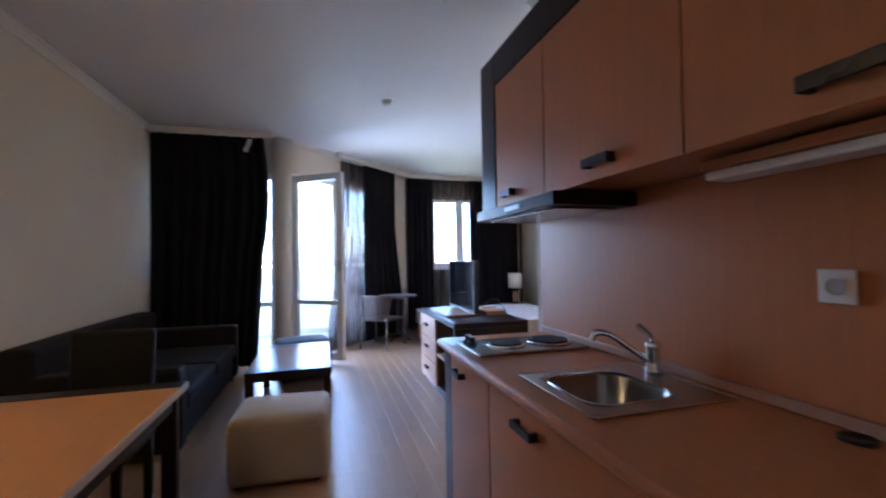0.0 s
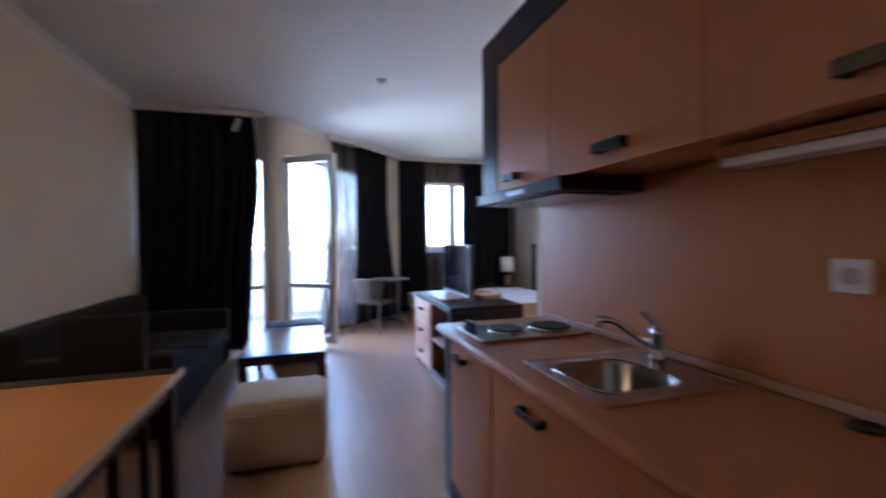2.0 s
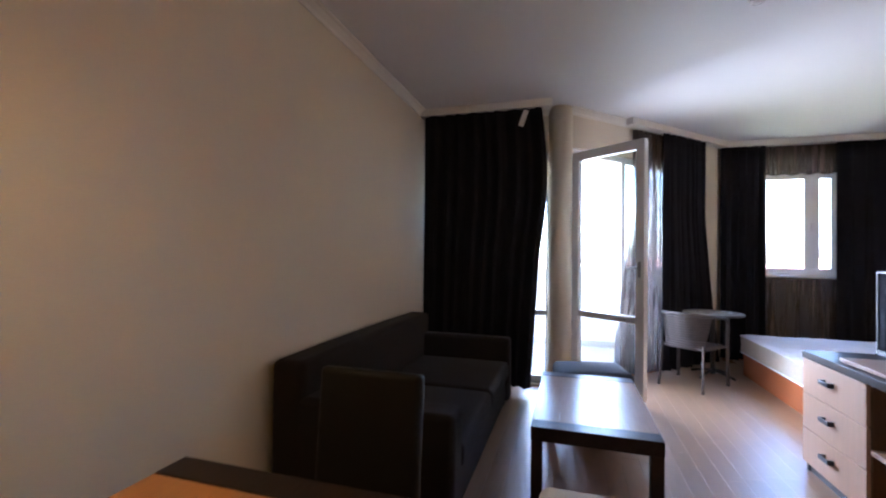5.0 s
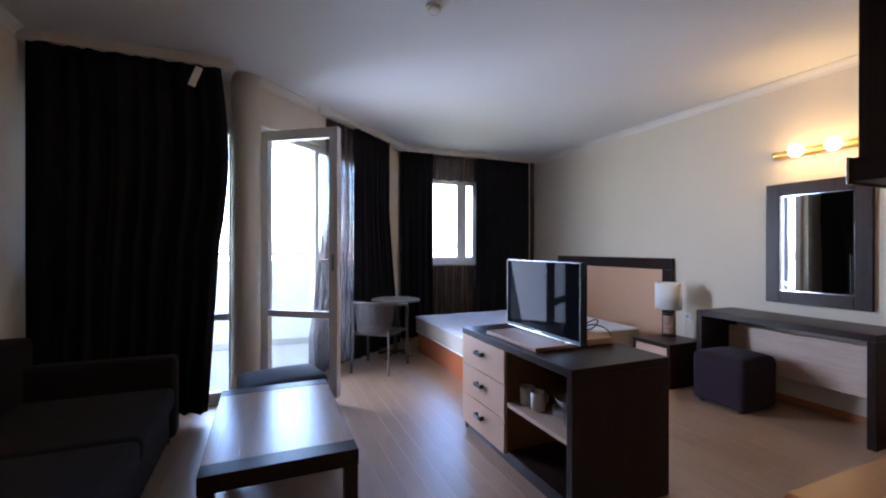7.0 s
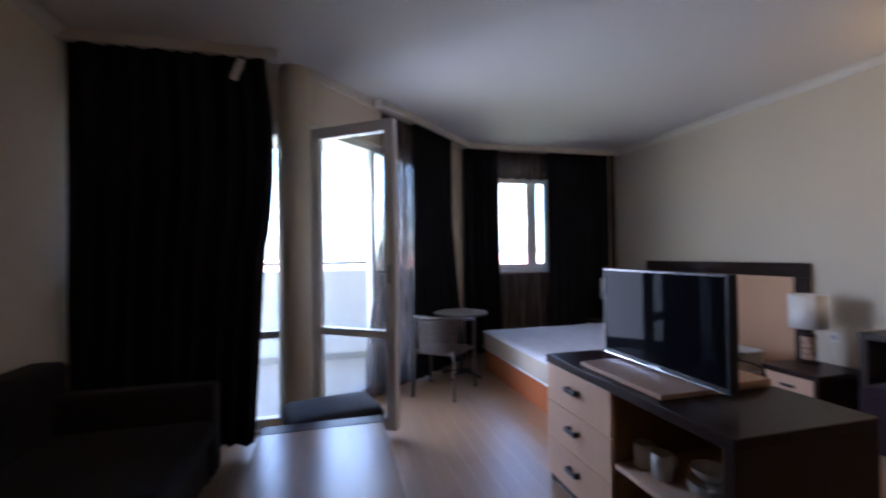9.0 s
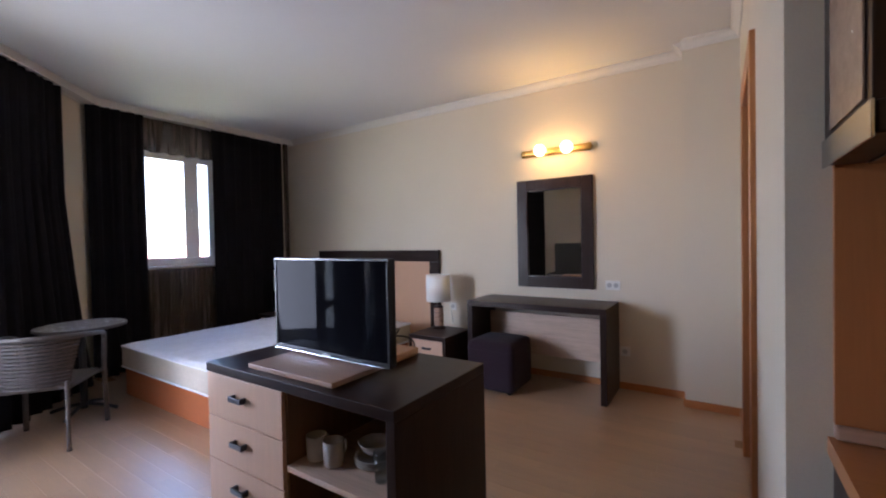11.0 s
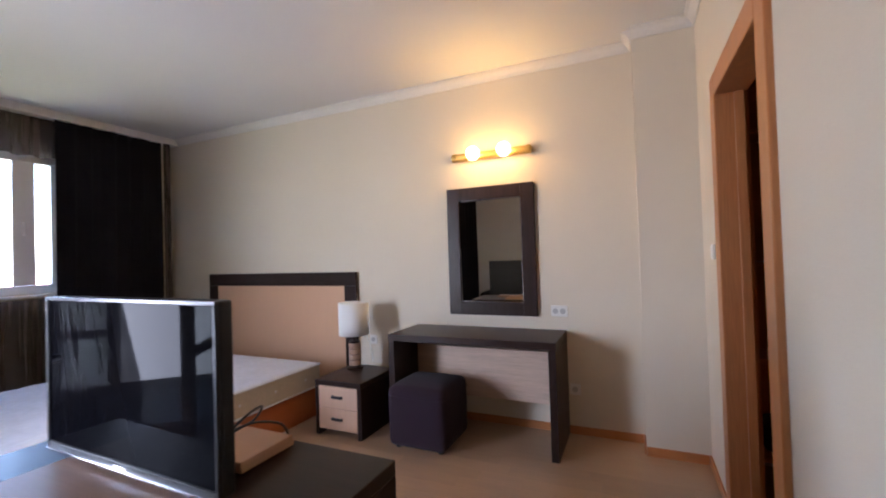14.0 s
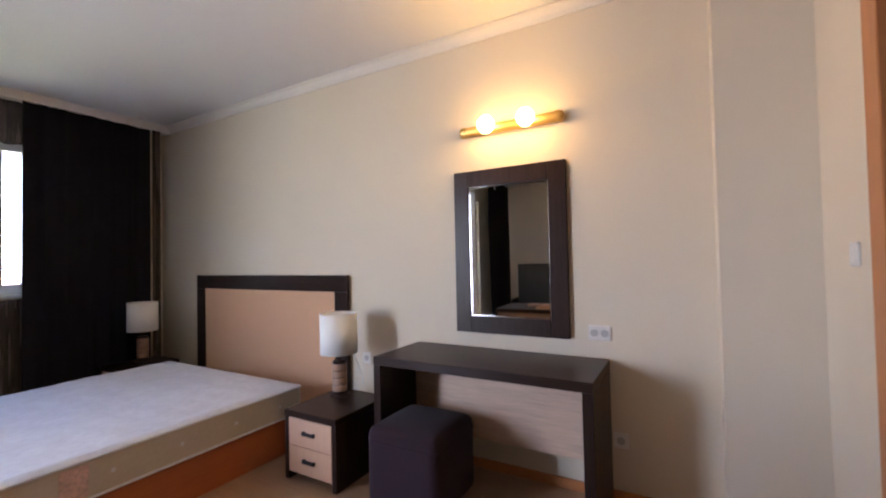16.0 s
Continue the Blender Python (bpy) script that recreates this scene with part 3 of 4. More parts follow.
curtain("sheer_curtain", "thin brown sheer curtain blowing beside the balcony door",
        drape([on_diag(0.05, -0.03), on_diag(1.50, -0.05)], 0.03, 2.77, 10, 0.03, 3, gather=billow, thick=0.002, rows=36), SHEER)
curtain("black_curtain", "black blackout curtain drawn aside from the bedroom window",
        drape([(1.47, 7.58), (1.975, 7.58)], 0.03, 2.78, 5, 0.035, 4), CURTAIN)
curtain("black_curtain", "black blackout curtain beside the bedroom window and bed",
        drape([(2.70, 7.58), (3.685, 7.58)], 0.03, 2.78, 6, 0.022, 5), CURTAIN)
curtain("sheer_curtain", "thin brown sheer curtain above the bedroom window",
        drape([(1.96, 7.65), (2.78, 7.65)], 2.41, 2.78, 9, 0.012, 6, rows=8, thick=0.002), SHEER)
curtain("sheer_curtain", "thin brown sheer curtain below the bedroom window sill",
        drape([(1.96, 7.63), (2.78, 7.63)], 0.03, 1.09, 9, 0.015, 7, thick=0.002), SHEER)
curtain("sheer_curtain", "thin brown sheer curtain gathered at the wall beside the bed",
        drape([(3.70, 7.55), (3.775, 7.55)], 0.03, 2.78, 3, 0.012, 9, thick=0.002), SHEER)
for a, b in (((LW, 5.44), (-0.60, 5.44)), (on_diag(0.80, -0.10), on_diag(2.7, -0.10)), ((1.52, 7.60), (RW, 7.60))):
    m, n = along(a, b)
    tagged(part("curtain_rail", box(0, n, -0.045, 0.045, 2.785, CE - 0.001, 0.004, m=m), WHITE), "white ceiling curtain rail", "curtain rail")
tag = part("paper_tag", box(-0.89, -0.84, 5.365, 5.369, 2.59, 2.75, m=Matrix.Translation((-0.86, 5.367, 2.67)) @ Matrix.Rotation(radians(20), 4, 'Y') @ Matrix.Translation((0.86, -5.367, -2.67))), PAPER)
tagged(tag, "white paper tag at the top of the black curtain", "tag")

# ---- kitchenette ----
KX, KY0, KY1, KZ = 0.565, 0.169, 2.125, 0.88


def bar_handle(parent, x, y, z, w, h=0.026, d=0.034):
    bm = box(x - d, x - d + 0.009, y - w / 2, y + w / 2, z - h / 2, z + h / 2, 0.003)
    for s in (-1, 1):
        box(x - d + 0.007, x, y + s * (w / 2 - 0.009) - 0.007, y + s * (w / 2 - 0.009) + 0.007, z - h / 2, z + h / 2, 0.002, bm=bm)
    return part("handle", bm, GUNMETAL, parent, "dark bow handle")


cab = thing("base_cabinet", (0.75, 1.88, 0), "narrow kitchen base cabinet with cherry front and dark side", "cabinet", "kitchen base cabinets")
part("body", box(0.605, 1.18, 1.512, 2.01, 0.10, 0.838, 0.002), CHERRY, cab)
part("side_panel", box(0.583, 1.184, 2.012, KY1, 0.0, 0.838, 0.003), WENGE_Z, cab, "dark side panel")
d = part("door", box(0.583, 0.603, 1.515, 2.008, 0.11, 0.832, 0.003), CHERRY, cab)
bar_handle(d, 0.583, 1.85, 0.765, 0.12)
part("plinth", box(0.593, 0.625, 1.512, 2.01, 0.0, 0.098, 0.002), WENGE, cab, "dark plinth")
cab = thing("base_cabinet", (0.75, 1.2, 0), "wide kitchen base cabinet with cherry front under the sink", "cabinet", "kitchen base cabinets")
part("body", box(0.605, 1.18, 0.43, 1.509, 0.10, 0.715, 0.002), CHERRY, cab)
d = part("door", box(0.583, 0.603, 0.433, 1.506, 0.11, 0.832, 0.003), CHERRY, cab)
bar_handle(d, 0.583, 1.185, 0.762, 0.14)
part("plinth", box(0.593, 0.625, 0.43, 1.509, 0.0, 0.098, 0.002), WENGE, cab, "dark plinth")
part("lock", lathe([(0.0, 0), (0.012, 0), (0.012, 0.012), (0.0, 0.012)], (0, 0, 0), 16, m=Matrix.Translation((0.583, 0.797, 0.736)) @ Matrix.Rotation(radians(-90), 4, 'Y')), CHROME, d, "small round metal lock")
cab = thing("base_cabinet", (0.75, 0.55, 0), "kitchen base cabinet with cherry front at the wall", "cabinet", "kitchen base cabinets")
part("body", box(0.605, 1.18, KY0, 0.427, 0.10, 0.838, 0.002), CHERRY, cab)
d = part("door", box(0.583, 0.603, KY0 + 0.003, 0.424, 0.11, 0.832, 0.003), CHERRY, cab)
bar_handle(d, 0.583, 0.33, 0.765, 0.10)
part("plinth", box(0.593, 0.625, KY0, 0.427, 0.0, 0.098, 0.002), WENGE, cab, "dark plinth")

# worktop with a real cut-out for the sink bowl
SX0, SX1, SY0, SY1 = 0.682, 0.99, 0.978, 1.290
top = thing("worktop", (0.75, 1.2, 0.84), "cherry laminate kitchen worktop with rounded front edge", "worktop")
bm = bmesh.new()
for x0, x1, y0, y1 in ((KX, SX0, KY0, KY1 + 0.01), (SX1, 1.184, KY0, KY1 + 0.01), (SX0, SX1, KY0, SY0), (SX0, SX1, SY1, KY1 + 0.01)):
    box(x0, x1, y0, y1, 0.84, KZ, bm=bm)
part("slab", bm, CHERRY_Y, top)
part("front_edge", tube([(KX, KY0, 0.86), (KX, KY1 + 0.01, 0.86)], 0.0195, 14), CHERRY_Y, top)
part("upstand", box(1.158, 1.184, KY0, KY1, KZ + 0.002, KZ + 0.035, 0.006), BOARD, top, "brownish strip along the wall")
for y in (0.635, 0.525, 0.417):
    g = part("grommet", lathe([(0.036, 0.001), (0.036, 0.008), (0.030, 0.009), (0.030, 0.004), (0.0, 0.004)], (1.118, y, KZ), 28), BLACK, top, "black cable grommet", True)
structure("backsplash", box(1.166, 1.184, KY0, KY1, KZ + 0.036, 1.56, 0.001), CHERRY, "cherry panel between worktop and wall cabinets", "backsplash")

sink = thing("kitchen_sink", (0.74, 1.22, KZ), "stainless steel inset sink with one bowl", "sink")
bm = bmesh.new()
for x0, x1, y0, y1 in ((0.635, SX0, 0.917, 1.352), (SX1, 1.118, 0.917, 1.352), (SX0, SX1, 0.917, SY0), (SX0, SX1, SY1, 1.352)):
    box(x0, x1, y0, y1, KZ + 0.001, KZ + 0.006, bm=bm)
part("rim", bm, STEEL, sink)


def bowl(x0, x1, y0, y1, z, depth, r=0.085):
    bm = bmesh.new()
    rings = []
    for k, (inset, dz, rr) in enumerate(((0, 0.0041, 0.004), (0.0, 0.004, r), (0.006, -0.01, r), (0.016, -depth * 0.8, r), (0.05, -depth, r * 0.7))):
        ring = []
        for cx, cy, a0 in ((x1 - inset - rr, y1 - inset - rr, 0), (x0 + inset + rr, y1 - inset - rr, 90), (x0 + inset + rr, y0 + inset + rr, 180), (x1 - inset - rr, y0 + inset + rr, 270)):
            for j in range(7):
                a = radians(a0 + j * 15)
                ring.append(bm.verts.new((cx + rr * math.cos(a), cy + rr * math.sin(a), z + dz)))
        rings.append(ring)
    for a, b in zip(rings, rings[1:]):
        for i in range(len(a)):
            j = (i + 1) % len(a)
            bm.faces.new((a[j], a[i], b[i], b[j]))
    bm.faces.new(rings[-1])
    return bm


part("bowl", bowl(SX0 - 0.002, SX1 + 0.002, SY0 - 0.002, SY1 + 0.002, KZ + 0.002, 0.15), STEEL, sink, "", True)
part("bead", tube([(SX0 + 0.085 + 0.085 * math.cos(radians(a)) if 90 <= a < 270 else SX1 - 0.085 + 0.085 * math.cos(radians(a)), SY1 - 0.085 + 0.085 * math.sin(radians(a)) if a < 180 else SY0 + 0.085 + 0.085 * math.sin(radians(a)), KZ + 0.007) for a in list(range(0, 91, 15)) + list(range(90, 181, 15)) + list(range(180, 271, 15)) + list(range(270, 361, 15))], 0.0028, 8), CHROME, sink, "", True)
part("outer_edge", tube([(0.635, 0.925, KZ + 0.005), (0.635, 1.345, KZ + 0.005), (0.642, 1.352, KZ + 0.005), (1.111, 1.352, KZ + 0.005), (1.118, 1.345, KZ + 0.005), (1.118, 0.925, KZ + 0.005), (1.111, 0.917, KZ + 0.005), (0.642, 0.917, KZ + 0.005), (0.635, 0.925, KZ + 0.005)], 0.0035, 8), CHROME, sink)
part("drain", lathe([(0.035, 0), (0.035, 0.003), (0.025, 0.004), (0.0, 0.001)], (0.836, 1.134, KZ - 0.147), 24), CHROME, sink)
tap = thing("mixer_tap", (1.095, 1.215, KZ + 0.006), "chrome kitchen mixer tap with a long swivel spout", "tap")
part("body", lathe([(0.029, 0), (0.029, 0.01), (0.025, 0.02), (0.024, 0.085), (0.027, 0.09), (0.027, 0.105), (0.015, 0.115), (0.0, 0.117)], (1.095, 1.215, KZ + 0.006), 24), CHROME, tap, "", True)
part("spout", tube(curve_points([(1.088, 1.219, 0.925), (1.03, 1.245, 0.968), (0.975, 1.271, 1.012), (0.945, 1.286, 1.025), (0.917, 1.299, 1.022), (0.906, 1.304, 1.0)]), 0.0125), CHROME, tap, "", True)
part("lever", tube(curve_points([(1.097, 1.215, 0.998), (1.093, 1.222, 1.012), (1.083, 1.243, 1.032), (1.074, 1.262, 1.05)]), 0.011), CHROME, tap, "", True)

hob = thing("electric_hob", (0.765, 1.92, KZ), "steel two-plate electric hob set in the worktop", "hob")
part("tray", box(0.60, 1.142, 1.645, 1.965, KZ + 0.001, KZ + 0.014, 0.006), STEEL, hob)
for x, y, r in ((0.79, 1.80, 0.074), (1.02, 1.805, 0.09)):
    part("plate_ring", lathe([(r + 0.004, 0), (r + 0.016, 0), (r + 0.016, 0.004), (r + 0.007, 0.007), (r + 0.004, 0.007)], (x, y, KZ + 0.0142), 36, hollow=True), CHROME, hob, "shiny ring", True)
    part("hotplate", lathe([(r + 0.006, 0), (r + 0.006, 0.004), (r, 0.005), (r, 0.012), (r * 0.96, 0.014), (r * 0.3, 0.0135), (0, 0.012)], (x, y, KZ + 0.0142), 36), IRON, hob, "dark cast-iron plate")
for y in (1.915, 1.86):
    part("knob", lathe([(0.024, 0), (0.023, 0.014), (0.017, 0.017), (0.016, 0.036), (0, 0.037)], (0.645, y, KZ + 0.0142), 20), BLACK, hob, "black control knob")

UX, UY0, UY1, UZ0, UZ1 = 0.824, 0.187, 2.138, 1.555, 2.345
wc = thing("wall_cabinet", (0.9, 1.3, UZ0), "long wall cabinet with cherry doors in a dark frame", "cabinet")
part("carcass", box(UX + 0.022, 1.184, UY0 + 0.02, UY1 - 0.02, UZ0 + 0.01, UZ1 - 0.02, 0.002), CHERRY_Y, wc)
bm = bmesh.new()
box(UX - 0.004, 1.184, UY1 - 0.185, UY1, UZ0, UZ1, 0.003, bm=bm)
box(UX - 0.004, 1.184, UY0 - 0.03, 0.295, UZ0, UZ1, 0.003, bm=bm)
box(UX - 0.004, 1.184, 0.297, UY1 - 0.187, UZ1 - 0.16, UZ1, 0.003, bm=bm)
part("frame", bm, WENGE_Z, wc, "dark wenge surround")
for y0, y1, hy, hw in ((1.475, 1.95, 1.79, 0.11), (0.80, 1.47, 1.115, 0.13), (0.299, 0.795, 0.455, 0.135)):
    d = part("door", box(UX, UX + 0.02, y0, y1, UZ0 - 0.004, UZ1 - 0.164, 0.002), CHERRY, wc)
    bar_handle(d, UX, hy, UZ0 + 0.052, hw, 0.032, 0.034)
part("end_panel", box(UX + 0.03, 1.10, UY1 + 0.001, UY1 + 0.005, UZ0 + 0.012, UZ1 - 0.02, 0.001), COFFEEWOOD, wc, "brown end panel")
hood = thing("cooker_hood", (0.9, 1.84, 1.45), "slim dark cooker hood under the wall cabinet", "cooker hood")
part("case", box(UX - 0.03, 1.165, 1.36, 2.14, 1.50, 1.552, 0.004), WENGE, hood)
part("filter", box(UX + 0.02, 1.12, 1.42, 2.08, 1.491, 1.499, 0.002), STEEL, hood, "steel grease filter")
part("edge_trim", box(UX - 0.032, 1.165, 2.141, 2.146, 1.495, 1.554, 0.001), STEEL, hood, "thin steel edge")
part("switch", box(UX - 0.038, UX - 0.031, 1.63, 1.78, 1.515, 1.535, 0.002), GREY, hood)
kl = thing("under_cabinet_light", (0.92, 0.72, 1.47), "white strip light under the wall cabinet, switched off", "light")
part("housing", box(0.95, 1.06, 0.24, 0.87, 1.525, 1.553, 0.004), CHERRY_Y, kl)
part("diffuser", box(0.958, 1.052, 0.25, 0.865, 1.50, 1.524, 0.008), CHINA, kl, "white plastic diffuser")


def socket(x, y, z, axis, label, n=1):
    """A white wall socket; axis: the way that it faces."""
    turn = {"-x": -90, "+y": 180, "-y": 0}[axis]
    m = pose(x, y, z, 0, 0, turn)
    ob = thing("wall_socket", (x, y, z), label, "socket")
    half = 0.04 if n == 1 else 0.062
    part("plate", box(-half, half, -0.011, -0.001, -0.042, 0.042, 0.004, m=m), IVORY, ob)
    if "switch" in label:
        part("rocker", box(-0.027, 0.027, -0.0145, -0.0112, -0.029, 0.029, 0.003, m=m), IVORY, ob)
        return ob
    for i in range(n):
        c = 0.056 * (i - (n - 1) / 2)
        part("insert", lathe([(0.021, 0), (0.021, 0.003), (0.018, 0.003), (0.017, -0.006), (0, -0.006)], (0, 0, 0), 24, m=m @ Matrix.Translation((c, -0.0135, 0)) @ Matrix.Rotation(radians(90), 4, 'X')), SOCKETIN, ob)
        for s in (-1, 1):
            part("pin_hole", lathe([(0.003, 0), (0.003, 0.004), (0, 0.004)], (0, 0, 0), 10, m=m @ Matrix.Translation((c + s * 0.0095, -0.0078, 0)) @ Matrix.Rotation(radians(90), 4, 'X')), BLACK, ob)
    return ob


socket(1.166, 0.687, 1.221, "-x", "white single wall socket on the cherry panel")
socket(RW, 3.15, 0.92, "-x", "white double wall socket beside the mirror", 2)
socket(RW, 4.845, 0.617, "-x", "white wall socket beside the bedside lamp")
socket(RW, 3.053, 0.335, "-x", "white wall socket near the floor")
socket(3.31, BW, 1.345, "+y", "white light switch beside the bathroom door")

# ---- dining corner ----
DX0, DX1, DY0, DY1, DZ = -1.525, -0.65, 0.86, 2.25, 0.74
dt = thing("dining_table", (-1.05, 1.6, 0), "dining table with orange veneer top and dark ends", "table")
part("tabletop", box(DX0, DX1 - 0.004, DY0 + 0.1, DY1 - 0.1, DZ - 0.035, DZ, 0.003), TABLEWOOD, dt)
for y0, y1 in ((DY0, DY0 + 0.098), (DY1 - 0.098, DY1)):
    part("end_board", box(DX0, DX1 - 0.004, y0, y1, DZ - 0.035, DZ + 0.001, 0.003), WENGE, dt, "dark end board")
part("edge_strip", box(DX1 - 0.0035, DX1, DY0, DY1, DZ - 0.033, DZ - 0.001, 0.001), MAPLE_Y, dt, "pale edge strip")
for x in (DX0 + 0.03, DX1 - 0.09):
    for y in (DY0 + 0.02, DY1 - 0.08):
        part("leg", box(x, x + 0.06, y, y + 0.06, 0, DZ - 0.036, 0.004), WENGE_Z, dt)
for x in (DX0 + 0.04, DX1 - 0.06):
    part("apron", box(x, x + 0.02, DY0 + 0.08, DY1 - 0.08, DZ - 0.11, DZ - 0.036, 0.002), WENGE, dt)


def dining_chair(label):
    c = thing("dining_chair", (0, 0, 0), label, "chair", "chairs round the dining table")
    part("seat", cushion(-0.20, 0.20, -0.20, 0.20, 0.41, 0.48, 0.025, 0.01), DARKLEATHER, c)
    bm = cushion(-0.185, 0.185, -0.025, 0.025, 0.50, 0.96, 0.02, 0.0)
    bmesh.ops.transform(bm, matrix=pose(0, 0.195, 0) @ Matrix.Translation((0, 0, 0.5)) @ Matrix.Rotation(radians(-5), 4, 'X') @ Matrix.Translation((0, 0, -0.5)), verts=bm.verts)
    part("backrest", bm, DARKLEATHER, c)
    for x in (-0.17, 0.17):
        for y in (-0.17, 0.18):
            bm = box(x - 0.018, x + 0.018, y - 0.018, y + 0.018, 0, 0.41 if y < 0 else 0.52, 0.003)
            part("leg", bm, WENGE_Z, c)
    part("stretcher", box(-0.17, 0.17, 0.17, 0.19, 0.36, 0.41, 0.003), WENGE, c)
    return c


chair = dining_chair("black leatherette dining chair between table and wall")
chair.matrix_basis = pose(-1.55, 1.69, 0, 0, 0, 90)
copy_thing(chair, pose(-1.55, 1.19, 0, 0, 0, 90))
tagged(copy_thing(chair, pose(-1.07, 2.32, 0, 0, 0, 0)), "black leatherette dining chair at the end of the table")

pd = thing("pendant_lamp", (-1.35, 1.40, 2.02), "lit pendant lamp with an orange drum shade", "lamp")
bm = lathe([(0.150, 0), (0.150, 0.24), (0.147, 0.24), (0.147, 0)], (-1.35, 1.40, 2.02), 48, hollow=True)
part("shade", bm, SHADEOUT, pd, "orange cloth shade", True)
part("diffuser", lathe([(0.145, 0.0), (0.145, 0.006), (0.0, 0.006)], (-1.35, 1.40, 2.027), 40), SHADEIN, pd, "white glowing disc")
part("cord", tube([(-1.35, 1.40, 2.24), (-1.35, 1.40, CE)], 0.004, 8), BLACK, pd)
part("canopy", lathe([(0.05, 0), (0.05, 0.02), (0.0, 0.021)], (-1.35, 1.40, CE - 0.022), 24), WHITE, pd)

# ---- sofa corner ----
sofa = thing("sofa", (-1.4, 4.1, 0), "dark brown fabric sofa with box arms against the wall", "sofa")
part("base", cushion(-1.89, -0.96, 3.30, 4.96, 0.06, 0.28, 0.02), SOFA, sofa)
for y0, y1 in ((3.285, 4.125), (4.13, 4.975)):
    part("seat_cushion", cushion(-1.74, -0.93, y0, y1, 0.28, 0.42, 0.04, 0.02), SOFA, sofa)
for y0, y1 in ((3.11, 3.28), (4.98, 5.13)):
    part("arm", cushion(-1.89, -0.93, y0, y1, 0.06, 0.61, 0.03, 0.008), SOFA, sofa)
part("backrest", cushion(-1.92, -1.72, 3.11, 5.13, 0.06, 0.79, 0.04, 0.012), SOFA, sofa)
for x in (-1.84, -1.0):
    for y in (3.16, 5.07):
        part("foot", lathe([(0.022, 0), (0.028, 0.06), (0, 0.06)], (x, y, 0), 14), BLACK, sofa)

CX0, CX1, CY0, CY1, CZ = -0.63, 0.03, 3.60, 4.745, 0.42
ct = thing("coffee_table", (-0.25, 4.17, 0), "low coffee table with brown veneer top and dark ends", "table")
part("tabletop", box(CX0, CX1, CY0 + 0.11, CY1 - 0.11, CZ - 0.075, CZ, 0.003), COFFEEWOOD, ct)
for y0, y1 in ((CY0, CY0 + 0.108), (CY1 - 0.108, CY1)):
    part("end_board", box(CX0, CX1, y0, y1, CZ - 0.075, CZ + 0.001, 0.003), WENGE, ct, "dark end board")
for x in (CX0, CX1 - 0.065):
    for y in (CY0, CY1 - 0.065):
        part("leg", box(x + 0.002, x + 0.063, y + 0.002, y + 0.063, 0, CZ - 0.076, 0.004), WENGE_Z, ct)


def pouf(at, sx, sy, h, material, label, turn=0.0, r=0.045, puff=0.02):
    ob = thing("pouf", (at[0], at[1], 0), label, "pouf")
    bm = cushion(-sx / 2, sx / 2, -sy / 2, sy / 2, 0.014, h, r, puff)
    m = pose(at[0], at[1], 0, 0, 0, turn)
    bmesh.ops.transform(bm, matrix=m, verts=bm.verts)
    part("body", bm, material, ob, "", True)
    bm = bmesh.new()
    for z, o in ((h - r - 0.02, 0.002),):
        pts = []
        for cx, cy, a0 in ((1, 1, 0), (-1, 1, 90), (-1, -1, 180), (1, -1, 270)):
            for j in range(5):
                a = radians(a0 + j * 22.5)
                pts.append(m @ Vector((cx * (sx / 2 - r) + (r + o) * math.cos(a), cy * (sy / 2 - r) + (r + o) * math.sin(a), z)))
        tube(pts + pts[:1], 0.004, 6, bm=bm)
    part("piping", bm, material, ob)
    for x in (-1, 1):
        for y in (-1, 1):
            c = m @ Vector((x * (sx / 2 - 0.06), y * (sy / 2 - 0.06), 0))
            part("foot", lathe([(0.02, 0), (0.022, 0.03), (0, 0.03)], c, 12), BLACK, ob)
    return ob


pouf((-0.278, 2.83), 0.56, 0.48, 0.40, BEIGE, "square beige upholstered pouf beside the coffee table", -3)
pouf((-0.25, 5.00), 0.57, 0.42, 0.42, NAVY, "dark blue upholstered pouf at the end of the coffee table", 12)
pouf((3.41, 4.05), 0.455, 0.455, 0.445, PURPLE, "aubergine upholstered pouf under the desk", 0, 0.05)

# ---- television cabinet ----
TX0, TX1, TY0, TY1, TZ = 1.01, 1.675, 3.29, 4.53, 0.76
tc = thing("tv_cabinet", (1.4, 3.9, 0), "dark low cabinet with pale drawers and an open shelf", "cabinet")
part("top", box(TX0 - 0.004, TX1, TY0, TY1, TZ - 0.045, TZ, 0.003), WENGE, tc, "dark wenge top")
part("side_panel", box(TX0, TX1, TY0, TY0 + 0.045, 0, TZ - 0.046, 0.003), WENGE_Z, tc)
part("side_panel", box(TX0 + 0.022, TX1, TY1 - 0.03, TY1 - 0.002, 0, TZ - 0.046, 0.003), WENGE_Z, tc)
part("divider", box(TX0 + 0.022, TX1 - 0.02, 3.915, 3.94, 0.06, TZ - 0.046, 0.002), INNER, tc, "brown veneered inner wall")
part("back_panel", box(TX1 - 0.018, TX1 - 0.002, TY0 + 0.046, TY1 - 0.031, 0.0, TZ - 0.046, 0.001), INNER, tc, "brown veneered back")
part("bottom", box(TX0 + 0.02, TX1 - 0.02, TY0 + 0.046, 3.914, 0.06, 0.085, 0.002), WENGE, tc)
part("shelf", box(TX0 + 0.01, TX1 - 0.02, TY0 + 0.046, 3.914, 0.365, 0.39, 0.002), MAPLE_Y, tc, "pale shelf board")
part("plinth", box(TX0 + 0.03, TX0 + 0.05, TY0 + 0.046, TY1 - 0.03, 0, 0.058, 0.001), WENGE, tc)
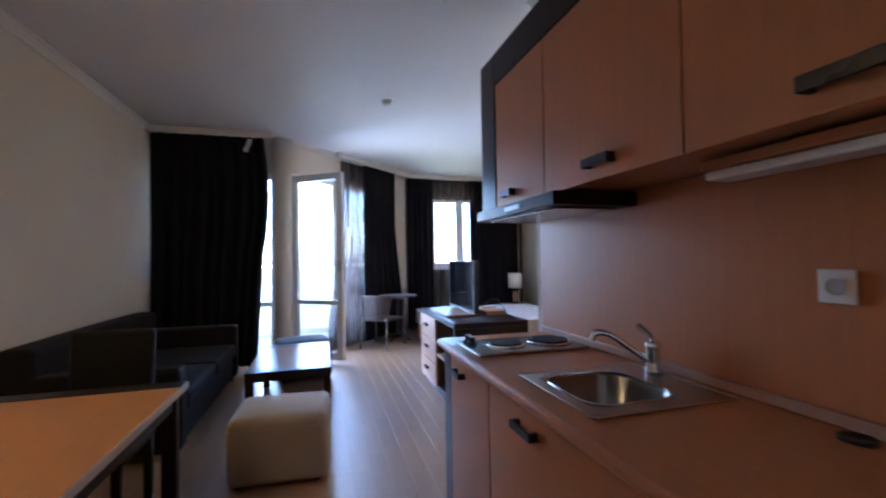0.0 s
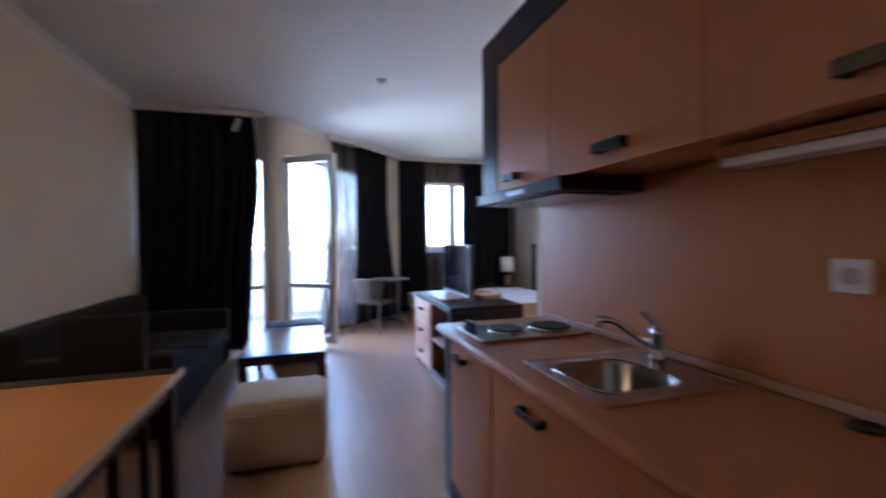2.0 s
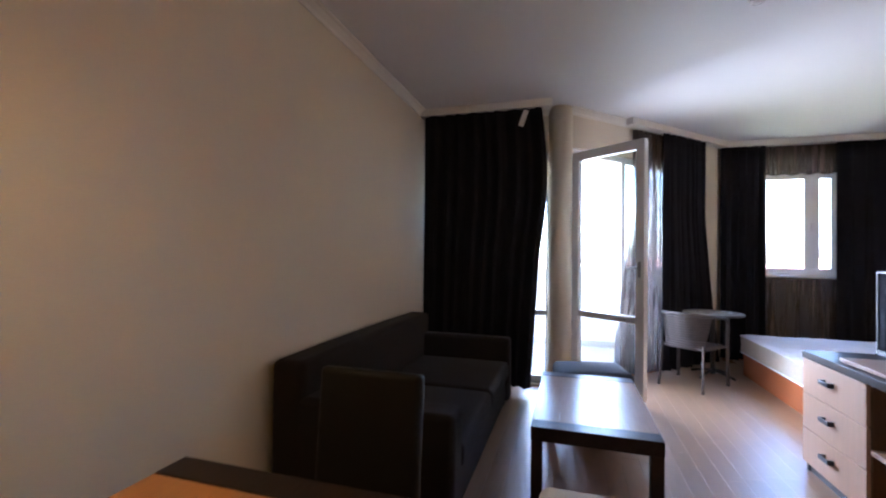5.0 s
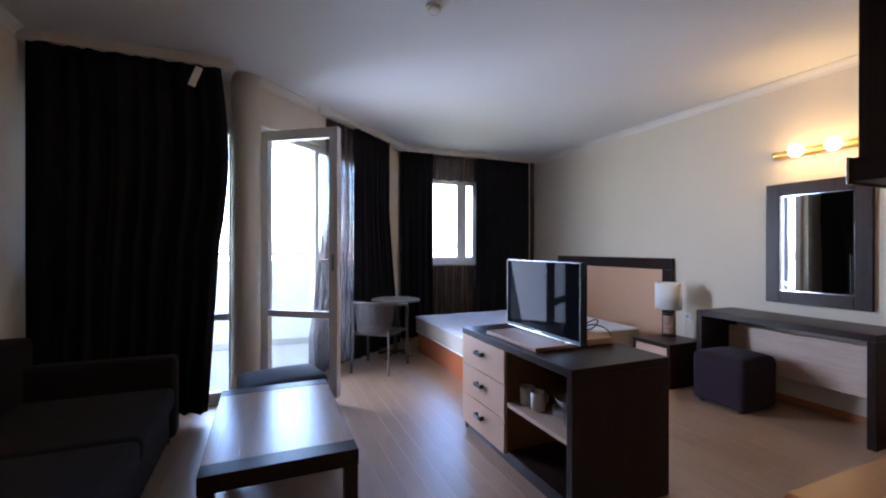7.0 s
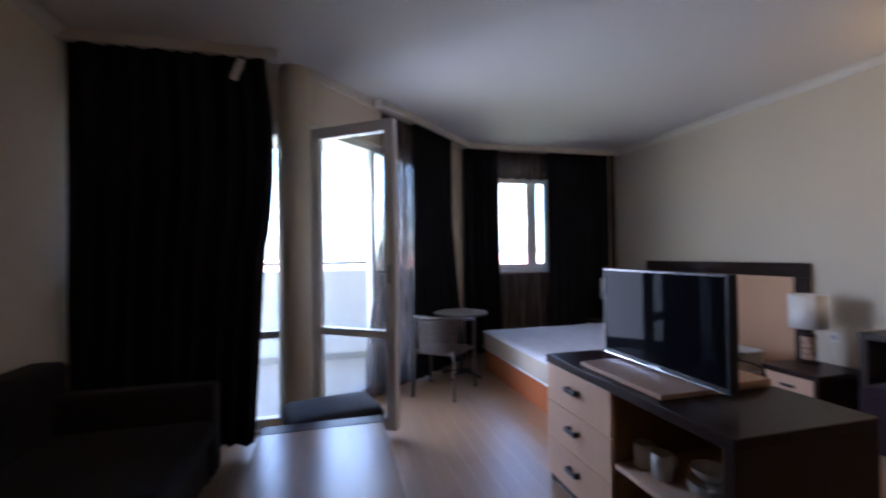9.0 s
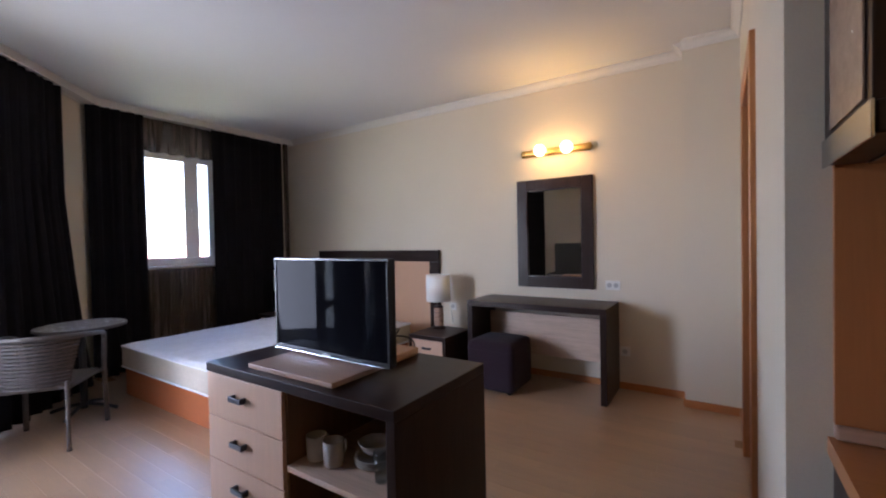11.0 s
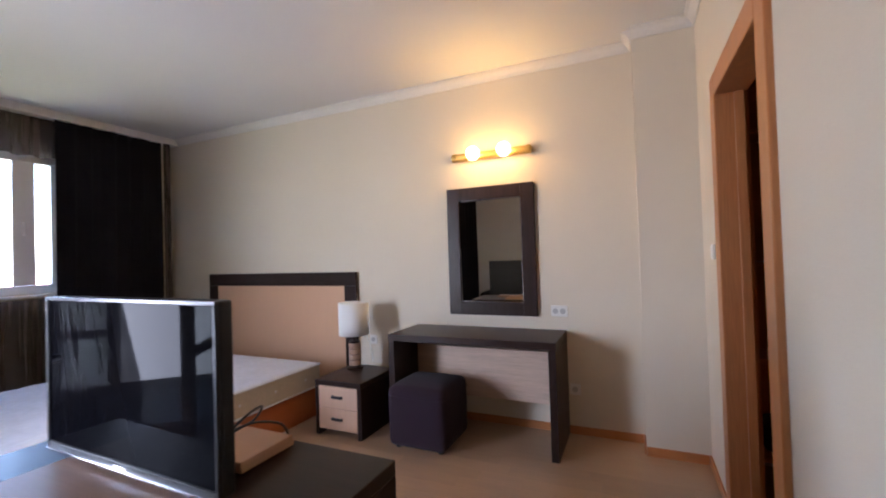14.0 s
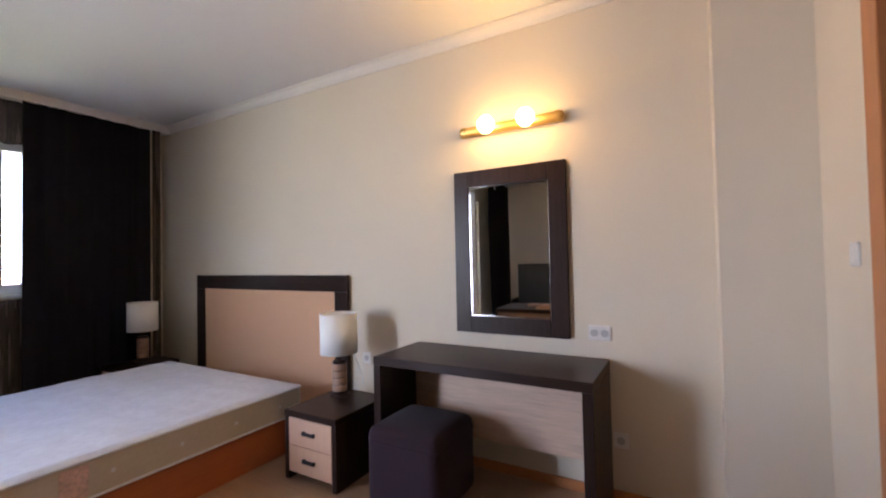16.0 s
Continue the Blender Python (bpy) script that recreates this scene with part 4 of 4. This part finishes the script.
for i in range(3):
    z0 = 0.062 + i * 0.218
    d = part("drawer", box(TX0, TX0 + 0.02, 3.925, TY1 - 0.002, z0, z0 + 0.213, 0.003), MAPLE, tc, "pale drawer front")
    bar_handle(d, TX0, 4.24, z0 + 0.125, 0.10)

tagged(part("board", box(1.05, 1.36, 3.65, 4.23, TZ + 0.001, TZ + 0.024, 0.003), BOARD), "brown veneered board under the television", "board")
tagged(part("board", box(1.44, 1.645, 3.66, 4.06, TZ + 0.001, TZ + 0.022, 0.003), HEADPANEL), "small tan board behind the television", "board")
tagged(part("board", box(1.425, 1.625, 3.645, 4.03, TZ + 0.0235, TZ + 0.044, 0.003), HEADPANEL), "small tan board lying on another behind the television", "board")
TVM, TVL = along((1.29, 4.346), (1.272, 3.53))
tv = thing("television", (1.35, 3.97, TZ + 0.025), "flat black television on a low stand, switched off", "television")
part("case", box(0, TVL, 0.008, 0.045, 0.80, 1.277, 0.006, m=TVM), BLACK, tv)
bm = bmesh.new()
for s0, s1, z0, z1 in ((0, 0.012, 0.80, 1.265), (TVL - 0.012, TVL, 0.80, 1.265), (0.0122, TVL - 0.0122, 0.80, 0.82)):
    box(s0, s1, -0.004, 0.0075, z0, z1, 0.002, bm=bm, m=TVM)
part("bezel", bm, BLACK, tv, "thin black bezel")
# same bezel, its upper edge made paler and shinier where light catches it
part("top_bezel", box(0, TVL, -0.004, 0.0075, 1.2652, 1.277, 0.002, m=TVM), CHROME, tv, "thin upper bezel, paler for the light that it catches").data.materials[0] = surface("lit_upper_bezel", (0.10, 0.10, 0.11), 0.22, 0.8, vary=0.1, bump=0)
part("screen", box(0.012, TVL - 0.012, 0.001, 0.0075, 0.82, 1.265, m=TVM), SCREEN, tv, "glossy black screen")
part("stand_base", box(TVL / 2 - 0.13, TVL / 2 + 0.13, 0.0, 0.12, TZ + 0.031, TZ + 0.041, 0.004, m=TVM), BLACK, tv)
part("stand_neck", box(TVL / 2 - 0.05, TVL / 2 + 0.05, 0.015, 0.04, TZ + 0.04, 0.81, 0.004, m=TVM), BLACK, tv)
part("chin_strip", box(0.004, TVL - 0.004, -0.010, -0.0042, 0.796, 0.8025, 0.001, m=TVM), CHROME, tv, "thin chrome strip along the lower edge")
part("logo_bar", box(TVL / 2 - 0.03, TVL / 2 + 0.03, -0.008, -0.004, 0.803, 0.812, 0.001, m=TVM), CHROME, tv)
cable = tube(curve_points([(1.31, 3.75, 0.87), (1.36, 3.72, 0.83), (1.43, 3.71, 0.87), (1.52, 3.71, 0.905), (1.60, 3.75, 0.89), (1.61, 3.81, 0.83), (1.54, 3.84, 0.815), (1.46, 3.80, 0.815), (1.43, 3.74, 0.845), (1.49, 3.68, 0.885), (1.59, 3.66, 0.85), (1.655, 3.70, 0.775), (1.665, 3.80, 0.767)]), 0.004, 8)
tagged(part("power_cable", cable, BLACK, None, "", True), "black cable coiled behind the television", "cable")


def crockery():
    for x, y in ((1.135, 3.745), (1.13, 3.85)):
        mug = thing("mug", (x, y, 0.39), "tall white china cup on the pale shelf", "cup", "cups on the shelf")
        part("body", lathe([(0.038, 0), (0.042, 0.004), (0.045, 0.05), (0.045, 0.108), (0.042, 0.108), (0.039, 0.008), (0, 0.008)], (x, y, 0.391), 28), CUPS, mug, "", True)
        part("handle", tube(curve_points([(x + 0.04, y, 0.48), (x + 0.068, y, 0.47), (x + 0.068, y, 0.43), (x + 0.04, y, 0.418)]), 0.006), CUPS, mug, "", True)
    st = thing("plate_stack", (1.235, 3.595, 0.39), "stack of white plates and a bowl", "plates")
    for i in range(4):
        part("plate", lathe([(0.05, 0), (0.075, 0.006), (0.09, 0.016), (0.087, 0.017), (0.07, 0.009), (0, 0.006)], (1.235, 3.595, 0.391 + i * 0.009), 32), CUPS, st, "", True)
    part("bowl", lathe([(0.03, 0), (0.055, 0.02), (0.075, 0.055), (0.072, 0.055), (0.05, 0.022), (0, 0.008)], (1.235, 3.595, 0.436), 28), CUPS, st, "", True)
    for x, y in ((1.145, 3.48), (1.27, 3.47)):
        g = thing("drinking_glass", (x, y, 0.39), "clear drinking glass on the shelf", "glass", "glasses on the shelf")
        part("body", lathe([(0.026, 0), (0.028, 0.002), (0.032, 0.12), (0.030, 0.12), (0.026, 0.008), (0, 0.008)], (x, y, 0.391), 24), TUMBLER, g, "", True)


crockery()

# ---- bedroom corner ----
bed = thing("bed", (2.5, 5.85, 0), "double bed base of red-brown boards", "bed")
BX0, BX1, BY0, BY1 = 1.50, 3.52, 5.22, 6.92
part("base_board", box(BX0, BX0 + 0.025, BY0, BY1, 0, 0.245, 0.002), BEDWOOD, bed)
for y0, y1 in ((BY0, BY0 + 0.025), (BY1 - 0.025, BY1)):
    part("base_board", box(BX0 + 0.026, BX1, y0, y1, 0, 0.245, 0.002), BEDWOOD, bed)
part("base_board", box(BX1 - 0.025, BX1, BY0 + 0.026, BY1 - 0.026, 0, 0.245, 0.002), BEDWOOD, bed)
part("platform", box(BX0 + 0.026, BX1 - 0.026, BY0 + 0.026, BY1 - 0.026, 0.215, 0.243), BEDWOOD, bed)
mt = thing("mattress", (2.45, 5.85, 0.247), "bare white quilted mattress with cream sides", "mattress")
MX0, MX1, MY0, MY1, MZ = 1.48, 3.56, 5.20, 6.95, 0.47


def quilt():
    bm = bmesh.new()
    nx, ny = 66, 58
    g = []
    for i in range(nx + 1):
        row = []
        for j in range(ny + 1):
            x, y = MX0 + (MX1 - MX0) * i / nx, MY0 + (MY1 - MY0) * j / ny
            e = min(x - MX0, MX1 - x, y - MY0, MY1 - y)
            h = 0.006 * abs(math.sin(x * 19 + 0.7 * math.sin(y * 9)) * math.sin(y * 19 + 0.7 * math.sin(x * 8))) ** 0.6
            z = MZ - 0.012 + h + 0.005 * noise.noise(Vector((x * 3, y * 3, 0))) - 0.02 * max(0, 1 - e / 0.03) ** 2
            row.append(bm.verts.new((x, y, z)))
        g.append(row)
    for i in range(nx):
        for j in range(ny):
            bm.faces.new((g[i][j], g[i + 1][j], g[i + 1][j + 1], g[i][j + 1]))
    return bm


part("quilted_top", quilt(), TICKING, mt, "white quilted top", True)
part("side_band", cushion(MX0, MX1, MY0, MY1, 0.247, MZ - 0.022, 0.02, 0.0), TICKSIDE, mt, "cream side band")
for z in (MZ - 0.026, 0.26):
    pts = []
    for cx, cy, a0 in ((MX1 - 0.02, MY1 - 0.02, 0), (MX0 + 0.02, MY1 - 0.02, 90), (MX0 + 0.02, MY0 + 0.02, 180), (MX1 - 0.02, MY0 + 0.02, 270)):
        pts += [(cx + 0.021 * math.cos(radians(a0 + 22.5 * j)), cy + 0.021 * math.sin(radians(a0 + 22.5 * j)), z) for j in range(5)]
    part("piping", tube(pts + pts[:1], 0.008, 8), TICKING, mt)
part("label", box(2.17, 2.28, MY0 - 0.003, MY0 - 0.001, 0.275, 0.425), PINKPAPER, mt, "faded pink and white maker's label")
for i in range(6):
    part("vent", lathe([(0.008, 0), (0.011, 0.001), (0.010, 0.003), (0, 0.002)], (0, 0, 0), 14, m=Matrix.Translation((1.72 + 0.33 * i, MY0 - 0.001, 0.352)) @ Matrix.Rotation(radians(90), 4, 'X')), TICKING, mt, "small round air vent")
hb = thing("headboard", (3.87, 5.97, 0), "wide headboard with dark frame and pale panel on the wall", "headboard")
HY0, HY1, HZ = 5.005, 7.01, 1.245
part("panel", box(3.855, 3.873, HY0 + 0.13, HY1 - 0.13, 0.02, HZ - 0.13, 0.001), HEADPANEL, hb, "pale wood panel")
part("top_rail", box(3.845, 3.88, HY0, HY1, HZ - 0.13, HZ, 0.003), WENGE, hb)
for y0, y1 in ((HY0, HY0 + 0.13), (HY1 - 0.13, HY1)):
    part("post", box(3.845, 3.88, y0, y1, 0, HZ - 0.131, 0.003), WENGE_Z, hb)


def nightstand(y0, y1, label):
    x0, x1, z = 3.20, 3.70, 0.43
    ob = thing("nightstand", ((x0 + x1) / 2, (y0 + y1) / 2, 0), label, "nightstand", "nightstands beside the bed")
    part("top", box(x0, x1, y0, y1, z - 0.04, z, 0.003), WENGE, ob)
    for a, b in ((y0, y0 + 0.035), (y1 - 0.035, y1)):
        part("side_panel", box(x0 + 0.003, x1, a, b, 0, z - 0.041, 0.003), WENGE_Z, ob)
    part("body", box(x0 + 0.024, x1 - 0.004, y0 + 0.036, y1 - 0.036, 0.05, z - 0.042, 0.001), WENGE, ob)
    for k in range(2):
        d = part("drawer", box(x0 + 0.002, x0 + 0.022, y0 + 0.037, y1 - 0.037, 0.052 + k * 0.168, 0.217 + k * 0.168, 0.003), MAPLE, ob, "pale drawer front")
        bar_handle(d, x0 + 0.002, (y0 + y1) / 2, 0.14 + k * 0.168, 0.10, 0.022, 0.018)
    return ob


nightstand(4.515, 4.95, "dark nightstand with two pale drawers and a lamp")
nightstand(7.06, 7.46, "dark nightstand on the window side of the bed")


def table_lamp(x, y, label):
    ob = thing("table_lamp", (x, y, 0.431), label, "lamp", "bedside lamps")
    part("foot", lathe([(0.07, 0), (0.07, 0.012), (0.062, 0.016), (0, 0.017)], (x, y, 0.431), 28), WENGE, ob)
    st = part("stem", lathe([(0.045, 0.0175), (0.045, 0.235), (0.01, 0.24), (0.01, 0.28), (0, 0.28)], (x, y, 0.431), 24), WENGE_Z, ob, "turned dark stem")
    for k in range(4):
        part("ring", lathe([(0.046, 0), (0.050, 0.005), (0.050, 0.041), (0.046, 0.046)], (x, y, 0.46 + k * 0.048), 24, hollow=True), BOARD, st, "light wood ring", True)
    part("shade", lathe([(0.128, 0), (0.128, 0.275), (0.125, 0.275), (0.125, 0)], (x, y, 0.72), 40, hollow=True), SHADE, ob, "white drum shade", True)
    part("socket", lathe([(0.018, 0), (0.018, 0.06), (0, 0.06)], (x, y, 0.711), 14), BLACK, ob)
    part("spider", box(x - 0.125, x + 0.125, y - 0.003, y + 0.003, 0.945, 0.951), GREY, ob)


table_lamp(3.57, 4.83, "bedside lamp with white drum shade and wooden rings")
table_lamp(3.50, 7.33, "bedside lamp with white drum shade beside the curtain")
tagged(part("lamp_cord", tube(curve_points([(3.60, 4.74, 0.74), (3.66, 4.73, 0.62), (3.71, 4.74, 0.50), (3.75, 4.77, 0.46), (3.83, 4.84, 0.55), (3.878, 4.87, 0.61)]), 0.003, 6), SHADE), "thin white lamp cord", "cord")

WX0, WX1, WY0, WY1, WZ = 3.375, 3.885, 3.10, 4.37, 0.778
dk = thing("desk", (3.64, 3.7, 0), "dark wenge desk with thick ends and pale back panel", "desk")
part("top", box(WX0, WX1, WY0, WY1, WZ - 0.05, WZ, 0.003), WENGE, dk)
for y0, y1 in ((WY0, WY0 + 0.05), (WY1 - 0.05, WY1)):
    part("leg_panel", box(WX0 + 0.002, WX1, y0, y1, 0, WZ - 0.051, 0.003), WENGE_Z, dk)
part("back_panel", box(3.76, 3.778, WY0 + 0.051, WY1 - 0.051, 0.24, 0.63, 0.002), MAPLE_Y, dk, "pale wood modesty panel")

mr = thing("wall_mirror", (RW - 0.02, 3.66, 0.86), "wall mirror in a broad dark wooden frame", "mirror")
QY0, QY1, QZ0, QZ1, QB = 3.31, 4.05, 0.876, 1.93, 0.107
for nm, y0, y1, z0, z1 in (("frame_side", QY0, QY0 + QB, QZ0, QZ1), ("frame_side", QY1 - QB, QY1, QZ0, QZ1), ("frame_top", QY0 + QB, QY1 - QB, QZ1 - QB, QZ1), ("frame_bottom", QY0 + QB, QY1 - QB, QZ0, QZ0 + QB)):
    part(nm, box(RW - 0.035, RW - 0.002, y0, y1, z0, z1, 0.004), WENGE_Z, mr)
MIRROR_TURN = Matrix.Translation((RW - 0.017, 3.68, 0)) @ Matrix.Rotation(radians(1.9), 4, 'Z') @ Matrix.Translation((0.017 - RW, -3.68, 0))
part("mirror_glass", box(RW - 0.018, RW - 0.012, QY0 + QB - 0.002, QY1 - QB + 0.002, QZ0 + QB - 0.002, QZ1 - QB + 0.002, m=MIRROR_TURN), MIRROR, mr, "silvered mirror glass")
bm = bmesh.new()
for y0, y1, z0, z1 in ((QY0 + QB, QY0 + QB + 0.008, QZ0 + QB, QZ1 - QB), (QY1 - QB - 0.008, QY1 - QB, QZ0 + QB, QZ1 - QB), (QY0 + QB, QY1 - QB, QZ0 + QB, QZ0 + QB + 0.008), (QY0 + QB, QY1 - QB, QZ1 - QB - 0.008, QZ1 - QB)):
    box(RW - 0.026, RW - 0.019, y0, y1, z0, z1, bm=bm)
part("inner_bead", bm, CHROME, mr, "thin silver bead")

wl = thing("wall_lamp", (RW, 3.69, 2.18), "amber wall lamp with two lit bulbs above the mirror", "lamp")
part("back_plate", tube([(RW - 0.036, 3.32, 2.185), (RW - 0.036, 3.33, 2.185), (RW - 0.036, 3.97, 2.185), (RW - 0.036, 3.98, 2.185)], 0.033, 18), AMBER, wl, "amber tube", True)
for y in (3.77, 3.515):
    b = part("bulb", lathe([(0.0, -0.056), (0.026, -0.050), (0.049, -0.024), (0.055, 0.0), (0.049, 0.024), (0.026, 0.050), (0, 0.056)], (RW - 0.122, y, 2.19), 20), BULB, wl, "lit round bulb", True)
    part("holder", lathe([(0.02, 0), (0.02, 0.06), (0, 0.06)], (0, 0, 0), 16, m=Matrix.Translation((RW - 0.022, y, 2.19)) @ Matrix.Rotation(radians(-90), 4, 'Y')), AMBER, wl)
for y in (3.34, 3.96):
    part("finial", lathe([(0, -0.036), (0.025, -0.025), (0.036, 0), (0.025, 0.025), (0, 0.036)], (RW - 0.036, y, 2.19), 14), AMBER, wl)

sd = thing("smoke_detector", (0.593, 4.075, CE), "white round smoke detector on the ceiling", "smoke detector")
part("base", lathe([(0.05, 0), (0.052, -0.006), (0.05, -0.018), (0, -0.018)], (0.593, 4.075, CE - 0.001), 28), WHITE, sd)
part("slot", lathe([(0.030, -0.0185), (0.034, -0.0187), (0.034, -0.0195), (0, -0.0195)], (0.593, 4.075, CE - 0.001), 24), BLACK, sd)
part("head", lathe([(0.036, -0.022), (0.040, -0.03), (0.036, -0.042), (0.015, -0.05), (0, -0.05)], (0.593, 4.075, CE - 0.001), 28), CHINA, sd)

# ---- seat and table by the balcony ----
bt = thing("bistro_table", (1.14, 6.74, 0), "round bistro table with mottled top on a dark foot", "table")
part("tabletop", lathe([(0.28, 0), (0.295, 0.004), (0.298, 0.012), (0.292, 0.022), (0, 0.023)], (1.14, 6.74, 0.70), 44), STONE, bt)
part("rim", lathe([(0.297, 0.0), (0.302, 0.004), (0.302, 0.018), (0.298, 0.022)], (1.14, 6.74, 0.699), 44, hollow=True), ALU, bt)
part("column", lathe([(0.025, 0.03), (0.025, 0.70), (0, 0.70)], (1.14, 6.74, 0), 16), BLACK, bt)
for k in range(4):
    a = radians(45 + 90 * k)
    part("foot", tube(curve_points([(1.14, 6.74, 0.07), (1.14 + 0.12 * math.cos(a), 6.74 + 0.12 * math.sin(a), 0.05), (1.14 + 0.24 * math.cos(a), 6.74 + 0.24 * math.sin(a), 0.015)]), 0.014), BLACK, bt)


def wicker_chair(x, y, turn):
    m = pose(x, y, 0, 0, 0, turn)

    def w(*p):
        return m @ Vector(p)
    c = thing("wicker_armchair", (x, y, 0), "brown wicker armchair with bent metal arms by the round table", "chair")
    part("seat", cushion(-0.22, 0.22, -0.21, 0.22, 0.40, 0.435, 0.015), WICKER, c).data.transform(m)
    # woven back: strands that curve round behind the seat, held by the uprights
    for k in range(13):
        z = 0.43 + k * 0.025
        spread = 52 + 14 * (z - 0.43) / 0.3
        pts = []
        for j in range(13):
            a = radians(90 - spread + 2 * spread * j / 12)
            r = 0.235 + 0.004 * math.sin(j * math.pi + k * math.pi) + 0.10 * (z - 0.43)
            pts.append(w(r * math.cos(a), -0.02 - r * math.sin(a) * 0.95, z))
        part("strand", tube(pts, 0.0105, 6), WICKER, c)
    top = [w(0.272 * math.cos(radians(-8 + j * 14)), -0.02 - 0.262 * math.sin(radians(-8 + j * 14)), 0.765 - 0.035 * (abs(j - 7) / 7) ** 2) for j in range(15)]
    part("top_rail", tube(top, 0.018, 8), ALU, c)
    for sx in (-1, 1):
        part("leg", tube(curve_points([w(sx * 0.270, 0.0, 0.73), w(sx * 0.268, 0.12, 0.718), w(sx * 0.262, 0.20, 0.69), w(sx * 0.252, 0.235, 0.60), w(sx * 0.245, 0.24, 0.42), w(sx * 0.25, 0.255, 0.012)]), 0.0165), ALU, c)
        part("leg", tube(curve_points([w(sx * 0.2, -0.22, 0.46), w(sx * 0.205, -0.235, 0.25), w(sx * 0.215, -0.26, 0.012)]), 0.0125), ALU, c)
        part("glide", lathe([(0.016, 0), (0.017, 0.014), (0, 0.014)], w(sx * 0.25, 0.255, 0), 12), BLACK, c)
        part("glide", lathe([(0.016, 0), (0.017, 0.014), (0, 0.014)], w(sx * 0.215, -0.26, 0), 12), BLACK, c)
    for sx in (-1, 1):
        part("side_rail", tube([w(sx * 0.21, -0.2, 0.415), w(sx * 0.243, 0.22, 0.415)], 0.012, 8), ALU, c)
    for k in range(6):
        a = radians(36 + k * 21.6)
        part("upright", tube([w(0.232 * math.cos(a), -0.02 - 0.22 * math.sin(a), 0.415), w(0.266 * math.cos(a), -0.02 - 0.253 * math.sin(a), 0.765)], 0.006, 6), WICKER, c)
    return c


wicker_chair(0.82, 6.31, -37)

# ---- bathroom glimpse ----
tr = thing("towel_rail", (3.0, 0.36, 1.9), "chrome towel rail on the bathroom wall", "rail")
part("bar", tube([(2.2, 0.38, 1.75), (2.9, 0.38, 1.75)], 0.01), CHROME, tr)
for x in (2.25, 2.85):
    part("bracket", tube([(x, 0.302, 1.75), (x, 0.38, 1.75)], 0.008, 8), CHROME, tr)
bs = thing("washbasin", (2.9, 1.0, 0.8), "white washbasin on the tiled bathroom wall", "washbasin")
part("bowl", lathe([(0.08, 0), (0.18, 0.05), (0.24, 0.16), (0.225, 0.16), (0.16, 0.06), (0, 0.03)], (2.55, 0.56, 0.70), 36), CHINA, bs, "", True)
part("pedestal", lathe([(0.11, 0), (0.08, 0.3), (0.08, 0.70), (0, 0.70)], (2.55, 0.52, 0), 24), CHINA, bs, "", True)

su = thing("shelf_unit", (3.72, 1.8, 0), "brown wooden shelf unit inside the bathroom", "shelf")
part("back_panel", box(3.872, 3.889, 1.46, 2.10, 0.0, 2.30, 0.001), CHERRY, su)
for y in (1.46, 2.082):
    part("side_panel", box(3.56, 3.871, y, y + 0.018, 0.0, 2.30, 0.002), CHERRY, su)
for z in (0.12, 0.69, 1.25, 2.03):
    part("board", box(3.56, 3.871, 1.479, 2.081, z, z + 0.025, 0.002), DOORWOOD, su)
bag = thing("bag", (3.70, 1.80, 0.146), "small dark bag on the bottom shelf", "bag")
part("body", cushion(3.60, 3.82, 1.70, 1.95, 0.147, 0.33, 0.05, 0.02), DARKLEATHER, bag, "", True)
part("strap", tube(curve_points([(3.70, 1.74, 0.32), (3.70, 1.78, 0.40), (3.70, 1.87, 0.40), (3.70, 1.91, 0.32)]), 0.009, 8), DARKLEATHER, bag)

# ---- laminate planks, each a piece of the floor ----
PW, PL = 0.115, 0.56


def inside(x, y):
    if y > FY - 0.02 or x < LW or x > RW:
        return False
    if x < DA[0]:
        return y < WY + 0.1
    if x < DB[0]:
        return y < WY + (x - DA[0]) * (FY - WY) / (DB[0] - DA[0]) + 0.12
    return True


plank_me = bpy.data.meshes.new("plank")
bm = box(-PW / 2 + 0.0004, PW / 2 - 0.0004, -PL / 2 + 0.0004, PL / 2 - 0.0004, -0.003, 0.0, 0.0004, 1)
bm.to_mesh(plank_me)
bm.free()
plank_me.materials.append(LAMINATE)
rest = bmesh.new()
rows_x = int((RW - LW) / PW) + 1
count = 0
rnd = random.Random(4)
for i in range(rows_x):
    x = LW + PW / 2 + i * PW
    y = -3.7 + rnd.uniform(0, PL)
    while y < FY + PL:
        if inside(x, y) and not (x > 0.5 and y < BW - 0.2):
            near = (-0.85 < x < 1.3 and 1.6 < y < 6.0) or (1.6 < x < 3.3 and 2.0 < y < 5.2)
            if near and count < 300:
                ob = new("plank", plank_me)
                ob.location = (x, y, 0)
                ob.parent = floor
                count += 1
            else:
                box(x - PW / 2 + 0.0004, x + PW / 2 - 0.0004, y - PL / 2 + 0.0004, y + PL / 2 - 0.0004, -0.003, 0.0, bm=rest)
        y += PL
ob = part("planks", rest, LAMINATE, floor)
tagged(ob, "remaining beech laminate planks", "", "", "stuff")
